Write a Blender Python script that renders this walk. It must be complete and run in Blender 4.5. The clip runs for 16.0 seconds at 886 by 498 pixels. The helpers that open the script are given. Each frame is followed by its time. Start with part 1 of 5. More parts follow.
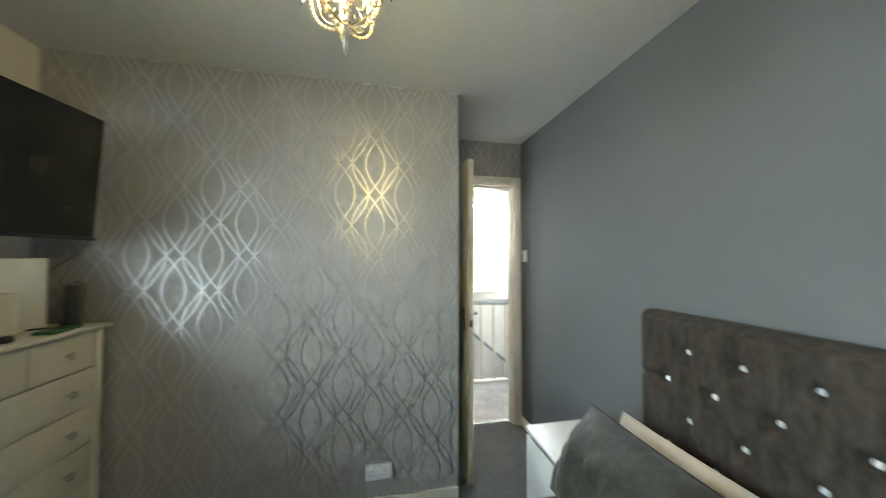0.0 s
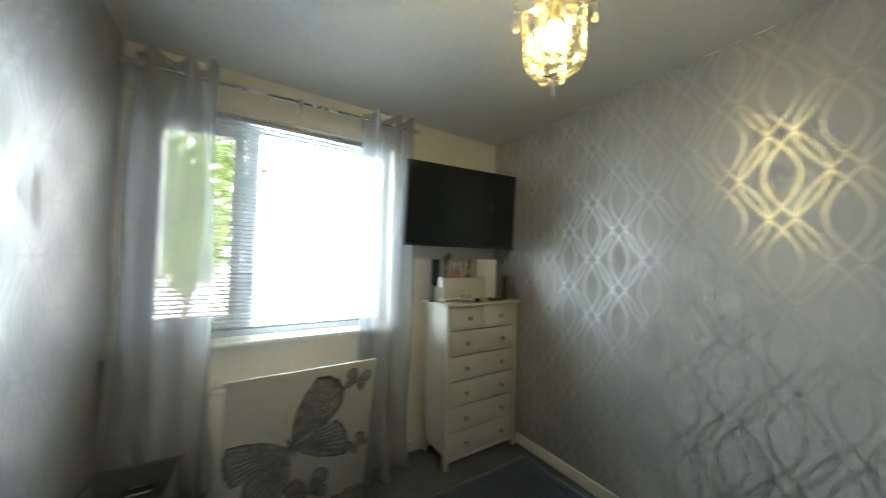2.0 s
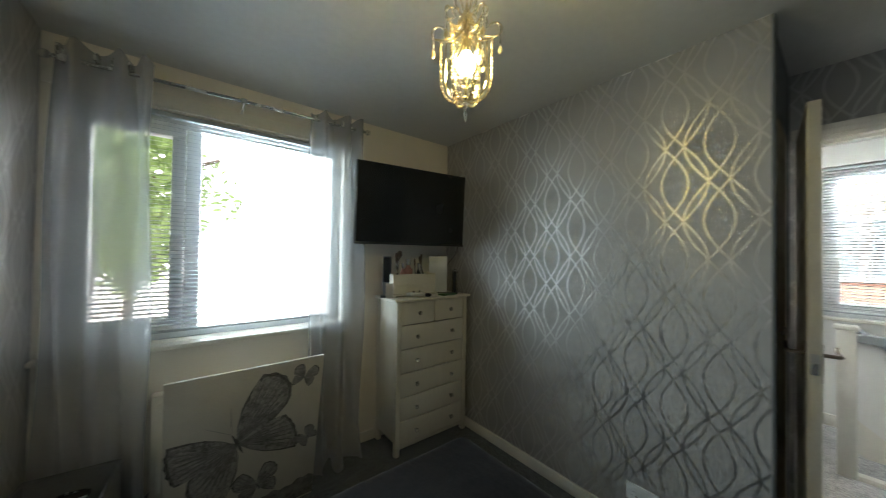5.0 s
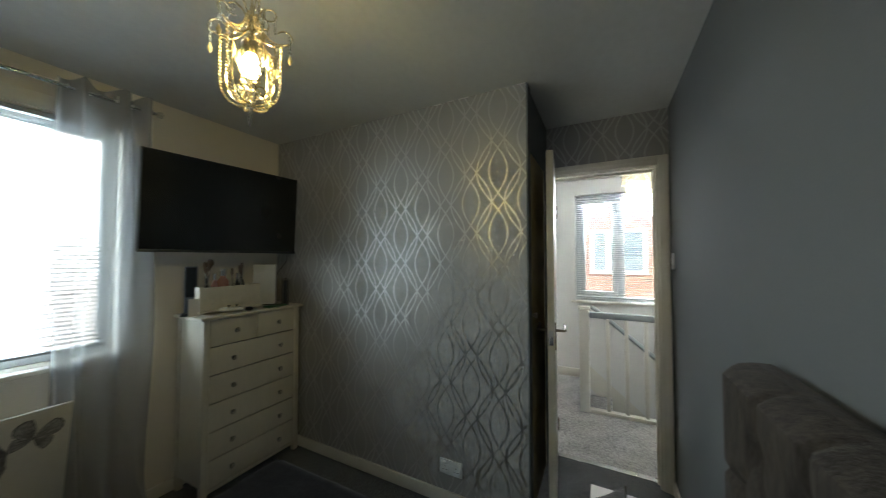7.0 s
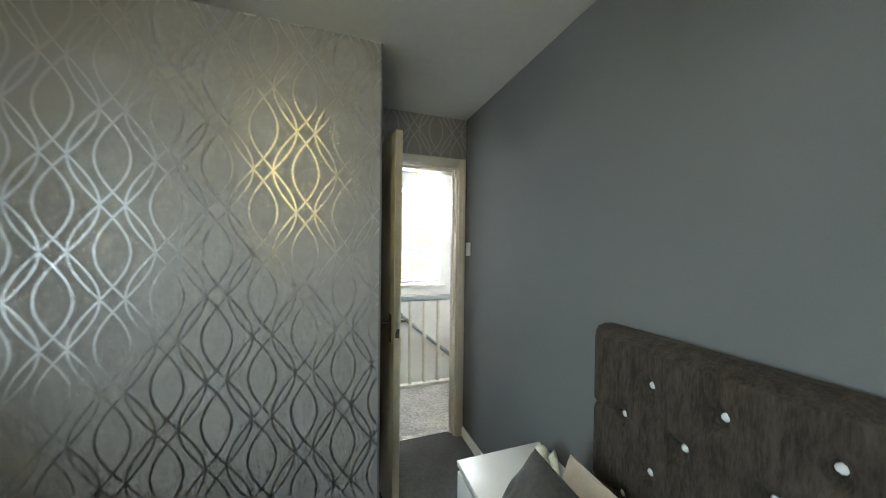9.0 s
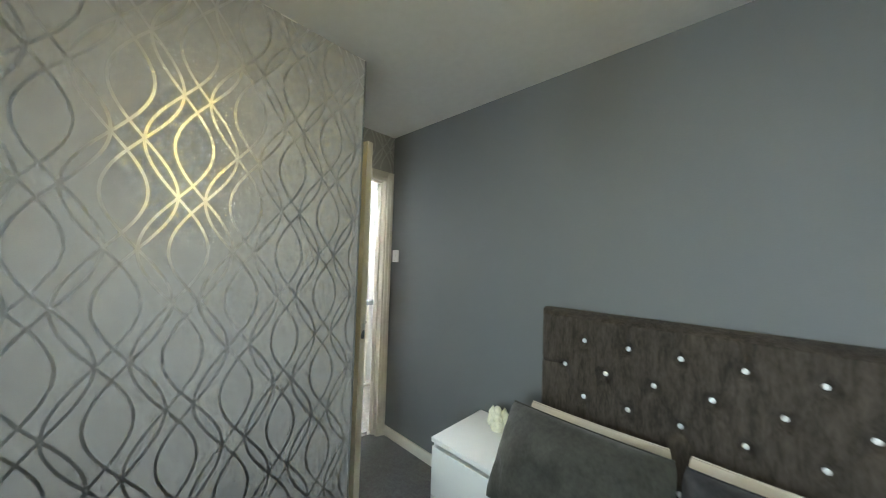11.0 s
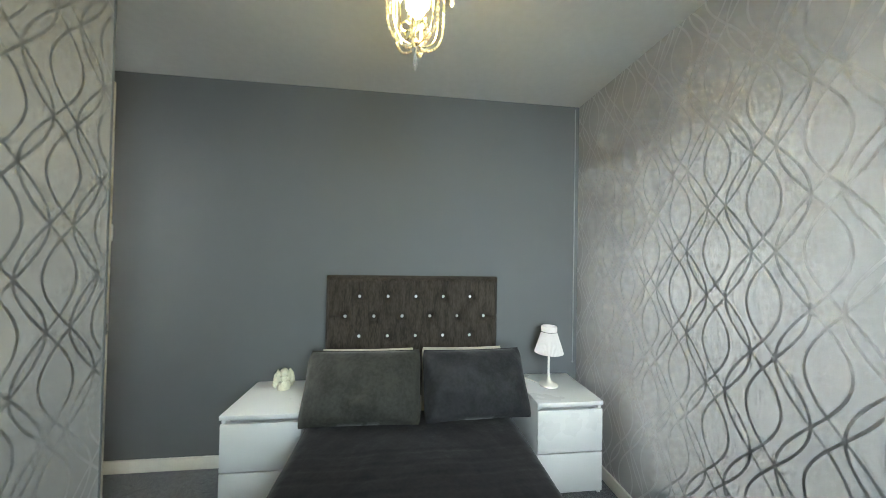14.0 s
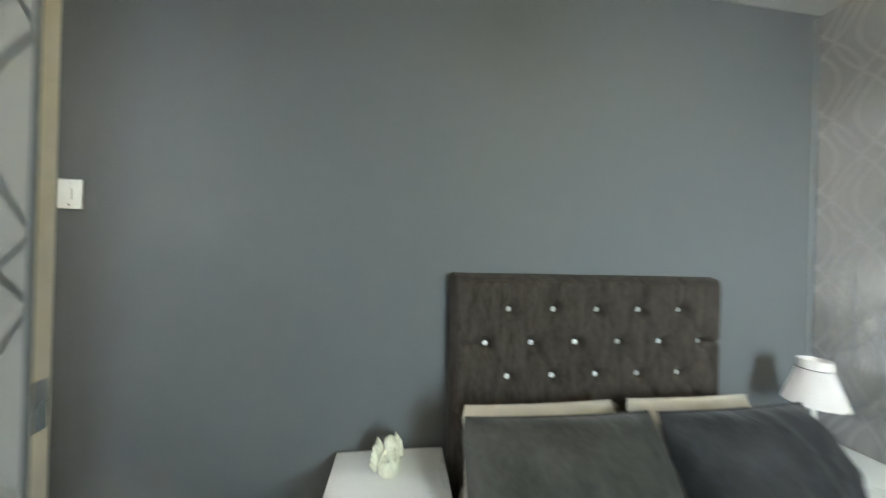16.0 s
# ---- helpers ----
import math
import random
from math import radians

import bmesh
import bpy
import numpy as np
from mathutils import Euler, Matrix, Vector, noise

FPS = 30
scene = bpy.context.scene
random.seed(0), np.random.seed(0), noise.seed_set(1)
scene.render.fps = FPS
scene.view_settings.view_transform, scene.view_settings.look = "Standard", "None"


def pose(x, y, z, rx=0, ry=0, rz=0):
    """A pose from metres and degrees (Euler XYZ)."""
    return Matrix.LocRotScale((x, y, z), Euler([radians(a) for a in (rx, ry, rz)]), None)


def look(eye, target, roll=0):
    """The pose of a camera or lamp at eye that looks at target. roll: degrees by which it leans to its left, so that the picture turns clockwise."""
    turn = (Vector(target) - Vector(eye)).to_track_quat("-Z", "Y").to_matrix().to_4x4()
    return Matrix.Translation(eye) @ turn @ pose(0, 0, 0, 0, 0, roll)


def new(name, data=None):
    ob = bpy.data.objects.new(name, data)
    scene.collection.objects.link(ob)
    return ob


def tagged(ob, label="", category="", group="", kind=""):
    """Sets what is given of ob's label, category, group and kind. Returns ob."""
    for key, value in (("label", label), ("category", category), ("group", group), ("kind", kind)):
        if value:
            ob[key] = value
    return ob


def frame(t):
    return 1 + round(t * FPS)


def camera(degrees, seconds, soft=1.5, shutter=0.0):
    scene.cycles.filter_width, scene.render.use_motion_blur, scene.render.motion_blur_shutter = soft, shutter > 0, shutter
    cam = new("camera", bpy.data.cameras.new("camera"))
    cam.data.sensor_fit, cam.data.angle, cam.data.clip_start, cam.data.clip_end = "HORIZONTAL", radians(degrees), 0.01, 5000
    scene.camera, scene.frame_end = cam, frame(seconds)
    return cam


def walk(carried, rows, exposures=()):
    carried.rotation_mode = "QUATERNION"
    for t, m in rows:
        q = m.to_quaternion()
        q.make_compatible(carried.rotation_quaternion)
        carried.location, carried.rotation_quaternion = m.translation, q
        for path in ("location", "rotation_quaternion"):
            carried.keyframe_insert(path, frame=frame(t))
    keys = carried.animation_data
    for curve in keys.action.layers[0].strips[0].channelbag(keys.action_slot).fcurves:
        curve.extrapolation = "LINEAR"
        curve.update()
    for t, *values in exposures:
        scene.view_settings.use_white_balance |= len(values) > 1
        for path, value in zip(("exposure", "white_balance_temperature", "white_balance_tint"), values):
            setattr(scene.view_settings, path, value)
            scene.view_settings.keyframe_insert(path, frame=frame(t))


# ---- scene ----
cam = camera(109.4, 16.0, soft=0.9, shutter=0.7)
EXPOSURES = [(t, stops, 6350, 5) for t, stops in ((0, 2.62), (1, 2.62), (2, 2.35), (3, 2.05), (5.5, 1.47), (7, 1.27), (8, 1.62), (9, 2.07), (11.5, 2.45), (14, 2.5), (15, 2.45), (16, 2.70))]
PATH = [
    (0, (1.823, -1.202, 1.401), (-0.136, -0.804, 1.462), 0.2),
    (0.5, (1.777, -0.993, 1.392), (-0.218, -1.087, 1.5), 0.5),
    (1, (1.741, -0.895, 1.394), (-0.176, -1.456, 1.489), 1.2),
    (1.5, (1.79, -0.773, 1.375), (0.263, -2.062, 1.46), 0.8),
    (2, (1.844, -0.734, 1.383), (0.769, -2.418, 1.455), 1.4),
    (2.5, (1.894, -0.751, 1.395), (1.129, -2.599, 1.425), 1.1),
    (3, (1.884, -0.724, 1.387), (1.184, -2.598, 1.413), 1.0),
    (3.2, (1.869, -0.707, 1.389), (1.165, -2.579, 1.412), 1.0),
    (5.3, (1.78, -0.53, 1.419), (0.47, -2.04, 1.459), 0.9),
    (5.5, (1.768, -0.497, 1.418), (0.419, -1.973, 1.465), 0.9),
    (6, (1.715, -0.427, 1.43), (0.214, -1.746, 1.487), 0.6),
    (6.5, (1.697, -0.394, 1.42), (0.036, -1.505, 1.499), 0.4),
    (7, (1.699, -0.377, 1.442), (-0.08, -1.287, 1.502), 0.0),
    (7.5, (1.667, -0.386, 1.452), (-0.209, -1.078, 1.498), -0.2),
    (8, (1.615, -0.512, 1.46), (-0.363, -0.808, 1.467), -0.2),
    (8.5, (1.581, -0.741, 1.472), (-0.403, -0.484, 1.446), 0.3),
    (9, (1.506, -0.947, 1.452), (-0.382, -0.287, 1.428), 0.7),
    (9.2, (1.474, -1.03, 1.455), (-0.37, -0.259, 1.413), 0.9),
    (11.3, (1.320, -1.690, 1.405), (0.115, -0.105, 1.464), 1.5),
    (11.5, (1.262, -1.770, 1.417), (0.189, -0.092, 1.458), 1.3),
    (12, (1.165, -1.972, 1.420), (0.487, -0.095, 1.470), 1.4),
    (12.5, (1.165, -2.097, 1.412), (0.824, -0.128, 1.463), 1.1),
    (13, (1.155, -2.112, 1.395), (1.084, -0.114, 1.424), 1.2),
    (13.5, (1.183, -2.131, 1.373), (1.283, -0.134, 1.401), 1.0),
    (14, (1.144, -2.097, 1.338), (1.384, -0.111, 1.367), 1.1),
    (14.5, (1.028, -1.962, 1.318), (1.315, 0.018, 1.332), 1.0),
    (15, (0.865, -1.75, 1.281), (1.16, 0.228, 1.313), 0.8),
    (15.5, (0.662, -1.526, 1.283), (0.908, 0.459, 1.301), -0.0),
    (16, (0.470, -1.205, 1.275), (0.735, 0.776, 1.278), 1.6),
]
walk(cam, [(t, look(eye, target, roll)) for t, eye, target, roll in PATH], EXPOSURES)

# ---- world, sun, large lights ----
world = bpy.data.worlds.new("sky")
scene.world = world
world.use_nodes = True
wt = world.node_tree
sky = wt.nodes.new("ShaderNodeTexSky")
sky.sky_type = "NISHITA"
sky.sun_disc = False
sky.sun_elevation = radians(48)
sky.sun_rotation = radians(40)
sky.dust_density = 6.0
wt.links.new(sky.outputs["Color"], wt.nodes["Background"].inputs["Color"])
wt.nodes["Background"].inputs["Strength"].default_value = 0.15


def lamp(name, kind, m, energy, color, **settings):
    data = bpy.data.lights.new(name, kind)
    data.energy, data.color = energy, color
    if kind == "AREA":
        data.shape, data.size, data.size_y = "RECTANGLE", settings["size"], settings["size_y"]
    if kind == "SUN":
        data.angle = settings["angle"]
    if kind == "POINT":
        data.shadow_soft_size = settings["radius"]
    ob = new(name, data)
    ob.matrix_world = m
    return ob


# high sun from behind the headboard wall, so that no direct sun enters
lamp("sun", "SUN", look((8, 5, 10), (0, 0, 0)), 4.6, (1.0, 0.95, 0.88), angle=radians(0.6))
# daylight of the bright sky in the large pane of the bedroom window
WINDOW_POWER = 16.5
lamp("window_daylight", "AREA", look((1.50, -2.962, 1.55), (1.50, 0, 1.55)), WINDOW_POWER, (0.78, 0.92, 1.0), size=0.60, size_y=1.12)

# daylight in the landing window
lamp("landing_daylight", "AREA", look((-2.665, -0.135, 2.13), (0, -0.135, 1.6)), 150.0, (0.93, 0.97, 1.0), size=1.0, size_y=0.12)

# ---- materials ----


class Nodes:
    """A node tree under construction: maths nodes by operator name."""

    def __init__(self, material):
        self.tree = material.node_tree
        self.add = self.tree.nodes.new

    def link(self, value, socket):
        if isinstance(value, (int, float)):
            socket.default_value = value
        elif isinstance(value, tuple):
            socket.default_value = value
        else:
            self.tree.links.new(value, socket)

    def math(self, operation, *values):
        node = self.add("ShaderNodeMath")
        node.operation = operation
        for i, value in enumerate(values):
            self.link(value, node.inputs[i])
        return node.outputs[0]

    def position(self):
        return self.add("ShaderNodeNewGeometry").outputs["Position"]

    def coords(self):
        return self.add("ShaderNodeTexCoord").outputs["Object"]

    def noise(self, vector, scale, detail=4.0, rough=0.6):
        node = self.add("ShaderNodeTexNoise")
        self.link(vector, node.inputs["Vector"])
        node.inputs["Scale"].default_value = scale
        node.inputs["Detail"].default_value = detail
        node.inputs["Roughness"].default_value = rough
        return node.outputs["Fac"]

    def stretch(self, vector, scale):
        node = self.add("ShaderNodeMapping")
        self.link(vector, node.inputs["Vector"])
        node.inputs["Scale"].default_value = scale
        return node.outputs["Vector"]

    def mix(self, factor, a, b):
        node = self.add("ShaderNodeMix")
        node.data_type = "RGBA"
        self.link(factor, node.inputs[0])
        self.link(a, node.inputs[6])
        self.link(b, node.inputs[7])
        return node.outputs[2]

    def ramp(self, value, low, high, out_low=0.0, out_high=1.0):
        node = self.add("ShaderNodeMapRange")
        node.interpolation_type = "SMOOTHSTEP"
        for i, v in enumerate((value, low, high, out_low, out_high)):
            self.link(v, node.inputs[i])
        return node.outputs[0]

    def bump(self, height, strength, distance):
        node = self.add("ShaderNodeBump")
        node.inputs["Strength"].default_value = strength
        node.inputs["Distance"].default_value = distance
        self.link(height, node.inputs["Height"])
        return node.outputs["Normal"]


def blank(name):
    material = bpy.data.materials.new(name)
    material.use_nodes = True
    return material, Nodes(material), material.node_tree.nodes["Principled BSDF"]


def rgb(c, k=1.0):
    return (c[0] * k, c[1] * k, c[2] * k, 1.0)


def surface(name, color, rough=0.5, metal=0.0, spread=0.12, blotch=3.0, grain=60.0, relief=0.15, depth=0.001, sheen=0.0, wrinkle=0.0, stretched=None, coat=0.0):
    """A surface with broad blotches, fine grain and a fine relief."""
    material, n, p = blank(name)
    at = n.position()
    if stretched:
        at = n.stretch(at, stretched)
    broad, fine = n.noise(at, blotch, 3.0), n.noise(at, grain, 5.0)
    both = n.math("ADD", n.math("MULTIPLY", broad, 0.55), n.math("MULTIPLY", fine, 0.45))
    n.link(n.mix(n.ramp(both, 0.3, 0.7), rgb(color, 1 - spread), rgb(color, 1 + spread)), p.inputs["Base Color"])
    n.link(n.ramp(broad, 0.2, 0.8, max(rough - 0.08, 0.02), min(rough + 0.08, 1.0)), p.inputs["Roughness"])
    p.inputs["Metallic"].default_value = metal
    if coat:
        p.inputs["Coat Weight"].default_value = coat
        p.inputs["Coat Roughness"].default_value = 0.12
    if sheen:
        p.inputs["Specular IOR Level"].default_value = 0.12
        p.inputs["Sheen Weight"].default_value = sheen
        p.inputs["Sheen Roughness"].default_value = 0.35
    if relief:
        height = fine
        if wrinkle:
            folds = n.noise(n.stretch(at, (1.0, 0.55, 1.0)), wrinkle, 3.0, 0.55)
            height = n.math("ADD", n.math("MULTIPLY", fine, 0.25), n.math("MULTIPLY", folds, 3.0))
        n.link(n.bump(height, relief, depth), p.inputs["Normal"])
    return material


PITCH, RISE = 0.329, 0.352          # one repeat of the wallpaper, across and up


def wallpaper(name, u0, v0):
    """Grey paper with interlaced foil strands: long ovals, small diamonds between them and lens-shaped leaves."""
    material, n, p = blank(name)
    at = n.position()
    split = n.add("ShaderNodeSeparateXYZ")
    n.link(at, split.inputs[0])
    u, v = n.math("SUBTRACT", split.outputs["Y"], u0), n.math("SUBTRACT", split.outputs["Z"], v0)
    side = 0.113 * PITCH                 # the axis of each wave, off the column's middle
    swing = PITCH / 2 - 2 * side         # its amplitude
    k = math.pi / RISE
    turn = n.math("MULTIPLY", v, k)
    waves = (n.math("COSINE", turn), n.math("SINE", turn))
    # every slope has the same size in a family, whatever its sign
    steep = [n.math("SQRT", n.math("ADD", n.math("POWER", n.math("MULTIPLY", w, swing * k), 2.0), 1.0)) for w in waves[::-1]]
    nearest = None
    for odd in (0, 1):
        for axis in (-side, side):
            for sign in (-1, 1):
                d = n.math("SUBTRACT", n.math("SUBTRACT", u, odd * PITCH / 2 + axis), n.math("MULTIPLY", waves[odd], sign * swing))
                d = n.math("DIVIDE", n.math("ABSOLUTE", n.math("WRAP", d, PITCH / 2, -PITCH / 2)), steep[odd])
                nearest = d if nearest is None else n.math("MINIMUM", nearest, d)
    mask = n.ramp(nearest, 0.0033, 0.0048, 1.0, 0.0)
    groove = n.ramp(nearest, 0.0003, 0.0012, 0.86, 1.0)
    fine, broad = n.noise(at, 330.0, 3.0), n.noise(at, 2.5, 3.0)
    paper = n.mix(n.ramp(broad, 0.3, 0.7), (0.350, 0.340, 0.336, 1), (0.385, 0.375, 0.370, 1))
    paper = n.mix(n.ramp(fine, 0.35, 0.65, 0.0, 0.20), paper, (0.28, 0.27, 0.27, 1))
    n.link(paper, p.inputs["Base Color"])
    p.inputs["Roughness"].default_value = 0.62
    relief = n.bump(fine, 0.10, 0.0005)
    n.link(relief, p.inputs["Normal"])
    # satin foil; its rounded strands spread a reflection sideways more than up and down
    foil, laid = n.add("ShaderNodeBsdfAnisotropic"), n.add("ShaderNodeMixShader")
    foil.distribution = "BECKMANN"
    foil.inputs["Color"].default_value = (0.56, 0.56, 0.555, 1)
    foil.inputs["Roughness"].default_value = 0.37
    foil.inputs["Anisotropy"].default_value = 0.25
    across = n.add("ShaderNodeCombineXYZ")
    across.inputs[1].default_value = 1.0
    n.link(across.outputs[0], foil.inputs["Tangent"])
    n.link(n.math("MULTIPLY", n.math("MULTIPLY", mask, groove), 0.94), laid.inputs[0])
    n.link(p.outputs[0], laid.inputs[1])
    n.link(foil.outputs[0], laid.inputs[2])
    n.link(laid.outputs[0], material.node_tree.nodes["Material Output"].inputs["Surface"])
    return material


def glass(name, tint=(1, 1, 1)):
    material, n, p = blank(name)
    out = material.node_tree.nodes["Material Output"]
    clear, gloss, mixed = n.add("ShaderNodeBsdfTransparent"), n.add("ShaderNodeBsdfGlossy"), n.add("ShaderNodeMixShader")
    clear.inputs["Color"].default_value = rgb(tint)
    gloss.inputs["Roughness"].default_value = 0.02
    fresnel = n.add("ShaderNodeFresnel")
    n.link(fresnel.outputs[0], mixed.inputs[0])
    n.link(clear.outputs[0], mixed.inputs[1])
    n.link(gloss.outputs[0], mixed.inputs[2])
    n.link(mixed.outputs[0], out.inputs["Surface"])
    return material


def crystal(name):
    material, n, p = blank(name)
    p.inputs["Base Color"].default_value = (0.97, 0.96, 0.93, 1)
    p.inputs["Roughness"].default_value = 0.03
    p.inputs["Transmission Weight"].default_value = 0.85
    p.inputs["IOR"].default_value = 1.52
    return material


def sheer(name, color):
    """Thin woven voile: part of the light passes straight, part is scattered through."""
    material, n, p = blank(name)
    out = material.node_tree.nodes["Material Output"]
    at = n.position()
    threads = n.noise(n.stretch(at, (900, 900, 500)), 1.0, 2.0)
    tone = n.mix(n.ramp(threads, 0.3, 0.7), rgb(color, 0.88), rgb(color, 1.1))
    diffuse, through_, clear = n.add("ShaderNodeBsdfDiffuse"), n.add("ShaderNodeBsdfTranslucent"), n.add("ShaderNodeBsdfTransparent")
    n.link(tone, diffuse.inputs["Color"])
    n.link(tone, through_.inputs["Color"])
    cloth, whole = n.add("ShaderNodeMixShader"), n.add("ShaderNodeMixShader")
    cloth.inputs[0].default_value = 0.50
    n.link(diffuse.outputs[0], cloth.inputs[1])
    n.link(through_.outputs[0], cloth.inputs[2])
    n.link(n.ramp(threads, 0.25, 0.75, 0.50, 0.40), whole.inputs[0])
    n.link(cloth.outputs[0], whole.inputs[1])
    n.link(clear.outputs[0], whole.inputs[2])
    n.link(whole.outputs[0], out.inputs["Surface"])
    return material


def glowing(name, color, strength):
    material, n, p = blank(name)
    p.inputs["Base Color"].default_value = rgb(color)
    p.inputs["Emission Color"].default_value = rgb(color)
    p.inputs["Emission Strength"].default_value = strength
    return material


def carpet(name, color):
    material, n, p = blank(name)
    at = n.position()
    fine, tuft, broad = n.noise(at, 260.0, 4.0), n.noise(at, 45.0, 4.0), n.noise(at, 5.0, 3.0)
    mixed = n.math("ADD", n.math("ADD", n.math("MULTIPLY", fine, 0.45), n.math("MULTIPLY", tuft, 0.35)), n.math("MULTIPLY", broad, 0.2))
    n.link(n.mix(n.ramp(mixed, 0.35, 0.65), rgb(color, 0.38), rgb(color, 1.8)), p.inputs["Base Color"])
    p.inputs["Roughness"].default_value = 1.0
    p.inputs["Sheen Weight"].default_value = 0.3
    n.link(n.bump(mixed, 0.9, 0.012), p.inputs["Normal"])
    return material


def brickwork(name):
    material, n, p = blank(name)
    at = n.position()
    turned = n.add("ShaderNodeMapping")
    n.link(at, turned.inputs["Vector"])
    turned.inputs["Rotation"].default_value = (radians(90), 0, radians(90))
    tex = n.add("ShaderNodeTexBrick")
    n.link(turned.outputs[0], tex.inputs["Vector"])
    tex.inputs["Scale"].default_value = 4.4
    tex.inputs["Color1"].default_value = (0.34, 0.20, 0.155, 1)
    tex.inputs["Color2"].default_value = (0.28, 0.16, 0.125, 1)
    tex.inputs["Mortar"].default_value = (0.36, 0.33, 0.30, 1)
    n.link(tex.outputs["Color"], p.inputs["Base Color"])
    p.inputs["Roughness"].default_value = 0.9
    return material


M_PAPER = wallpaper("patterned_wallpaper", -1.722, 1.4105)
M_PAPER_EAST = wallpaper("patterned_wallpaper_east", -1.163, 1.543)
M_GREY_WALL = surface("grey_wall_paint", (0.121, 0.127, 0.131), 0.92, spread=0.05, blotch=1.5, grain=180, relief=0.25, depth=0.0012)
M_CREAM_WALL = surface("cream_wall_paint", (0.76, 0.71, 0.63), 0.7, spread=0.05, blotch=1.8, grain=140, relief=0.22)
M_WHITE_WALL = surface("white_wall_paint", (0.78, 0.77, 0.75), 0.7, spread=0.03, blotch=1.5, grain=150, relief=0.2)
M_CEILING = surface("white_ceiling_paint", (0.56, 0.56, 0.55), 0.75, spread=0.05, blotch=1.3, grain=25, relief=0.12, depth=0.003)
M_GLOSS_WHITE = surface("white_gloss_paint", (0.74, 0.71, 0.64), 0.35, spread=0.05, blotch=6, grain=90, relief=0.08)
M_CHEST = surface("cream_painted_wood", (0.66, 0.62, 0.53), 0.42, spread=0.05, blotch=5, grain=70, relief=0.1, stretched=(1, 1, 0.2))
M_MELAMINE = surface("white_melamine", (0.72, 0.72, 0.71), 0.32, spread=0.02, blotch=4, grain=120, relief=0.03)
M_UPVC = surface("white_plastic", (0.80, 0.82, 0.83), 0.28, spread=0.02, blotch=4, grain=150, relief=0.03)


def thin_slat(name, color, passing=0.5):
    """Thin pale slat or leaf that lets some light through."""
    material, n, p = blank(name)
    out = material.node_tree.nodes["Material Output"]
    through_, mixed = n.add("ShaderNodeBsdfTranslucent"), n.add("ShaderNodeMixShader")
    tone = n.mix(n.ramp(n.noise(n.position(), 9.0, 3.0), 0.3, 0.7), rgb(color, 0.94), rgb(color, 1.05))
    n.link(tone, p.inputs["Base Color"])
    n.link(tone, through_.inputs["Color"])
    p.inputs["Roughness"].default_value = 0.4
    mixed.inputs[0].default_value = passing
    n.link(p.outputs[0], mixed.inputs[1])
    n.link(through_.outputs[0], mixed.inputs[2])
    n.link(mixed.outputs[0], out.inputs["Surface"])
    return material


M_SLAT = thin_slat("blind_slat", (0.50, 0.53, 0.56), 0.15)
M_CARPET = carpet("dark_grey_carpet", (0.075, 0.077, 0.083))
M_LANDING_CARPET = carpet("light_grey_carpet", (0.36, 0.35, 0.345))
M_HALL_WOOD = surface("yellowed_cupboard_paint", (0.46, 0.39, 0.22), 0.5, spread=0.2, blotch=4, grain=30, relief=0.1, stretched=(1, 1, 0.12))
M_STEEL = surface("brushed_chrome", (0.62, 0.62, 0.62), 0.25, 1.0, spread=0.05, blotch=9, grain=200, relief=0.02)
M_DARK_STEEL = surface("antique_bronze", (0.16, 0.13, 0.10), 0.4, 0.9, spread=0.2, blotch=20, grain=200, relief=0.05)
M_BLACK = surface("black_plastic", (0.012, 0.013, 0.015), 0.4, spread=0.1, blotch=9, grain=200, relief=0.02)
M_SCREEN = surface("dark_screen", (0.006, 0.008, 0.010), 0.22, spread=0.05, blotch=2, grain=60, relief=0.0)
M_VOILE = sheer("grey_voile", (0.50, 0.515, 0.545))
M_VELVET = surface("charcoal_velvet", (0.025, 0.025, 0.027), 0.70, spread=0.35, blotch=9, grain=60, relief=0.5, depth=0.004, sheen=0.20, wrinkle=16)
M_VELVET_WARM = surface("olive_grey_velvet", (0.040, 0.039, 0.034), 0.70, spread=0.35, blotch=9, grain=60, relief=0.5, depth=0.004, sheen=0.20, wrinkle=16)
M_SPREAD = surface("grey_bedspread", (0.017, 0.016, 0.018), 0.55, spread=0.3, blotch=9, grain=60, relief=0.45, depth=0.004, sheen=0.16, wrinkle=13)
M_CHENILLE = surface("taupe_chenille", (0.044, 0.036, 0.030), 0.85, spread=0.55, blotch=40, grain=170, relief=0.6, depth=0.003, sheen=0.05, stretched=(1, 1, 0.22))
M_LINEN = surface("cream_linen", (0.50, 0.46, 0.39), 0.85, spread=0.08, blotch=7, grain=160, relief=0.3, depth=0.002)
M_CANVAS = surface("painted_canvas", (0.64, 0.61, 0.55), 0.8, spread=0.09, blotch=4, grain=220, relief=0.3)
M_PAINT_DARK = surface("grey_paint_dark", (0.13, 0.125, 0.125), 0.75, spread=0.55, blotch=16, grain=60, relief=0.2)
M_PAINT_MID = surface("grey_paint_mid", (0.24, 0.235, 0.23), 0.75, spread=0.5, blotch=18, grain=70, relief=0.2)
M_PAINT_PALE = surface("grey_paint_pale", (0.36, 0.345, 0.33), 0.75, spread=0.45, blotch=22, grain=70, relief=0.2)
M_RADIATOR = surface("radiator_enamel", (0.78, 0.74, 0.64), 0.4, spread=0.04, blotch=5, grain=90, relief=0.05)
M_FELT = surface("grey_box_fabric", (0.14, 0.14, 0.15), 0.9, spread=0.2, blotch=9, grain=220, relief=0.4, depth=0.002)
# box lining; also the dark colour put in for shade in gaps and openings
M_LINING_SHADE = surface("dark_lining_and_gap_shade", (0.07, 0.066, 0.064), 0.9, spread=0.2, blotch=9, grain=220, relief=0.3)
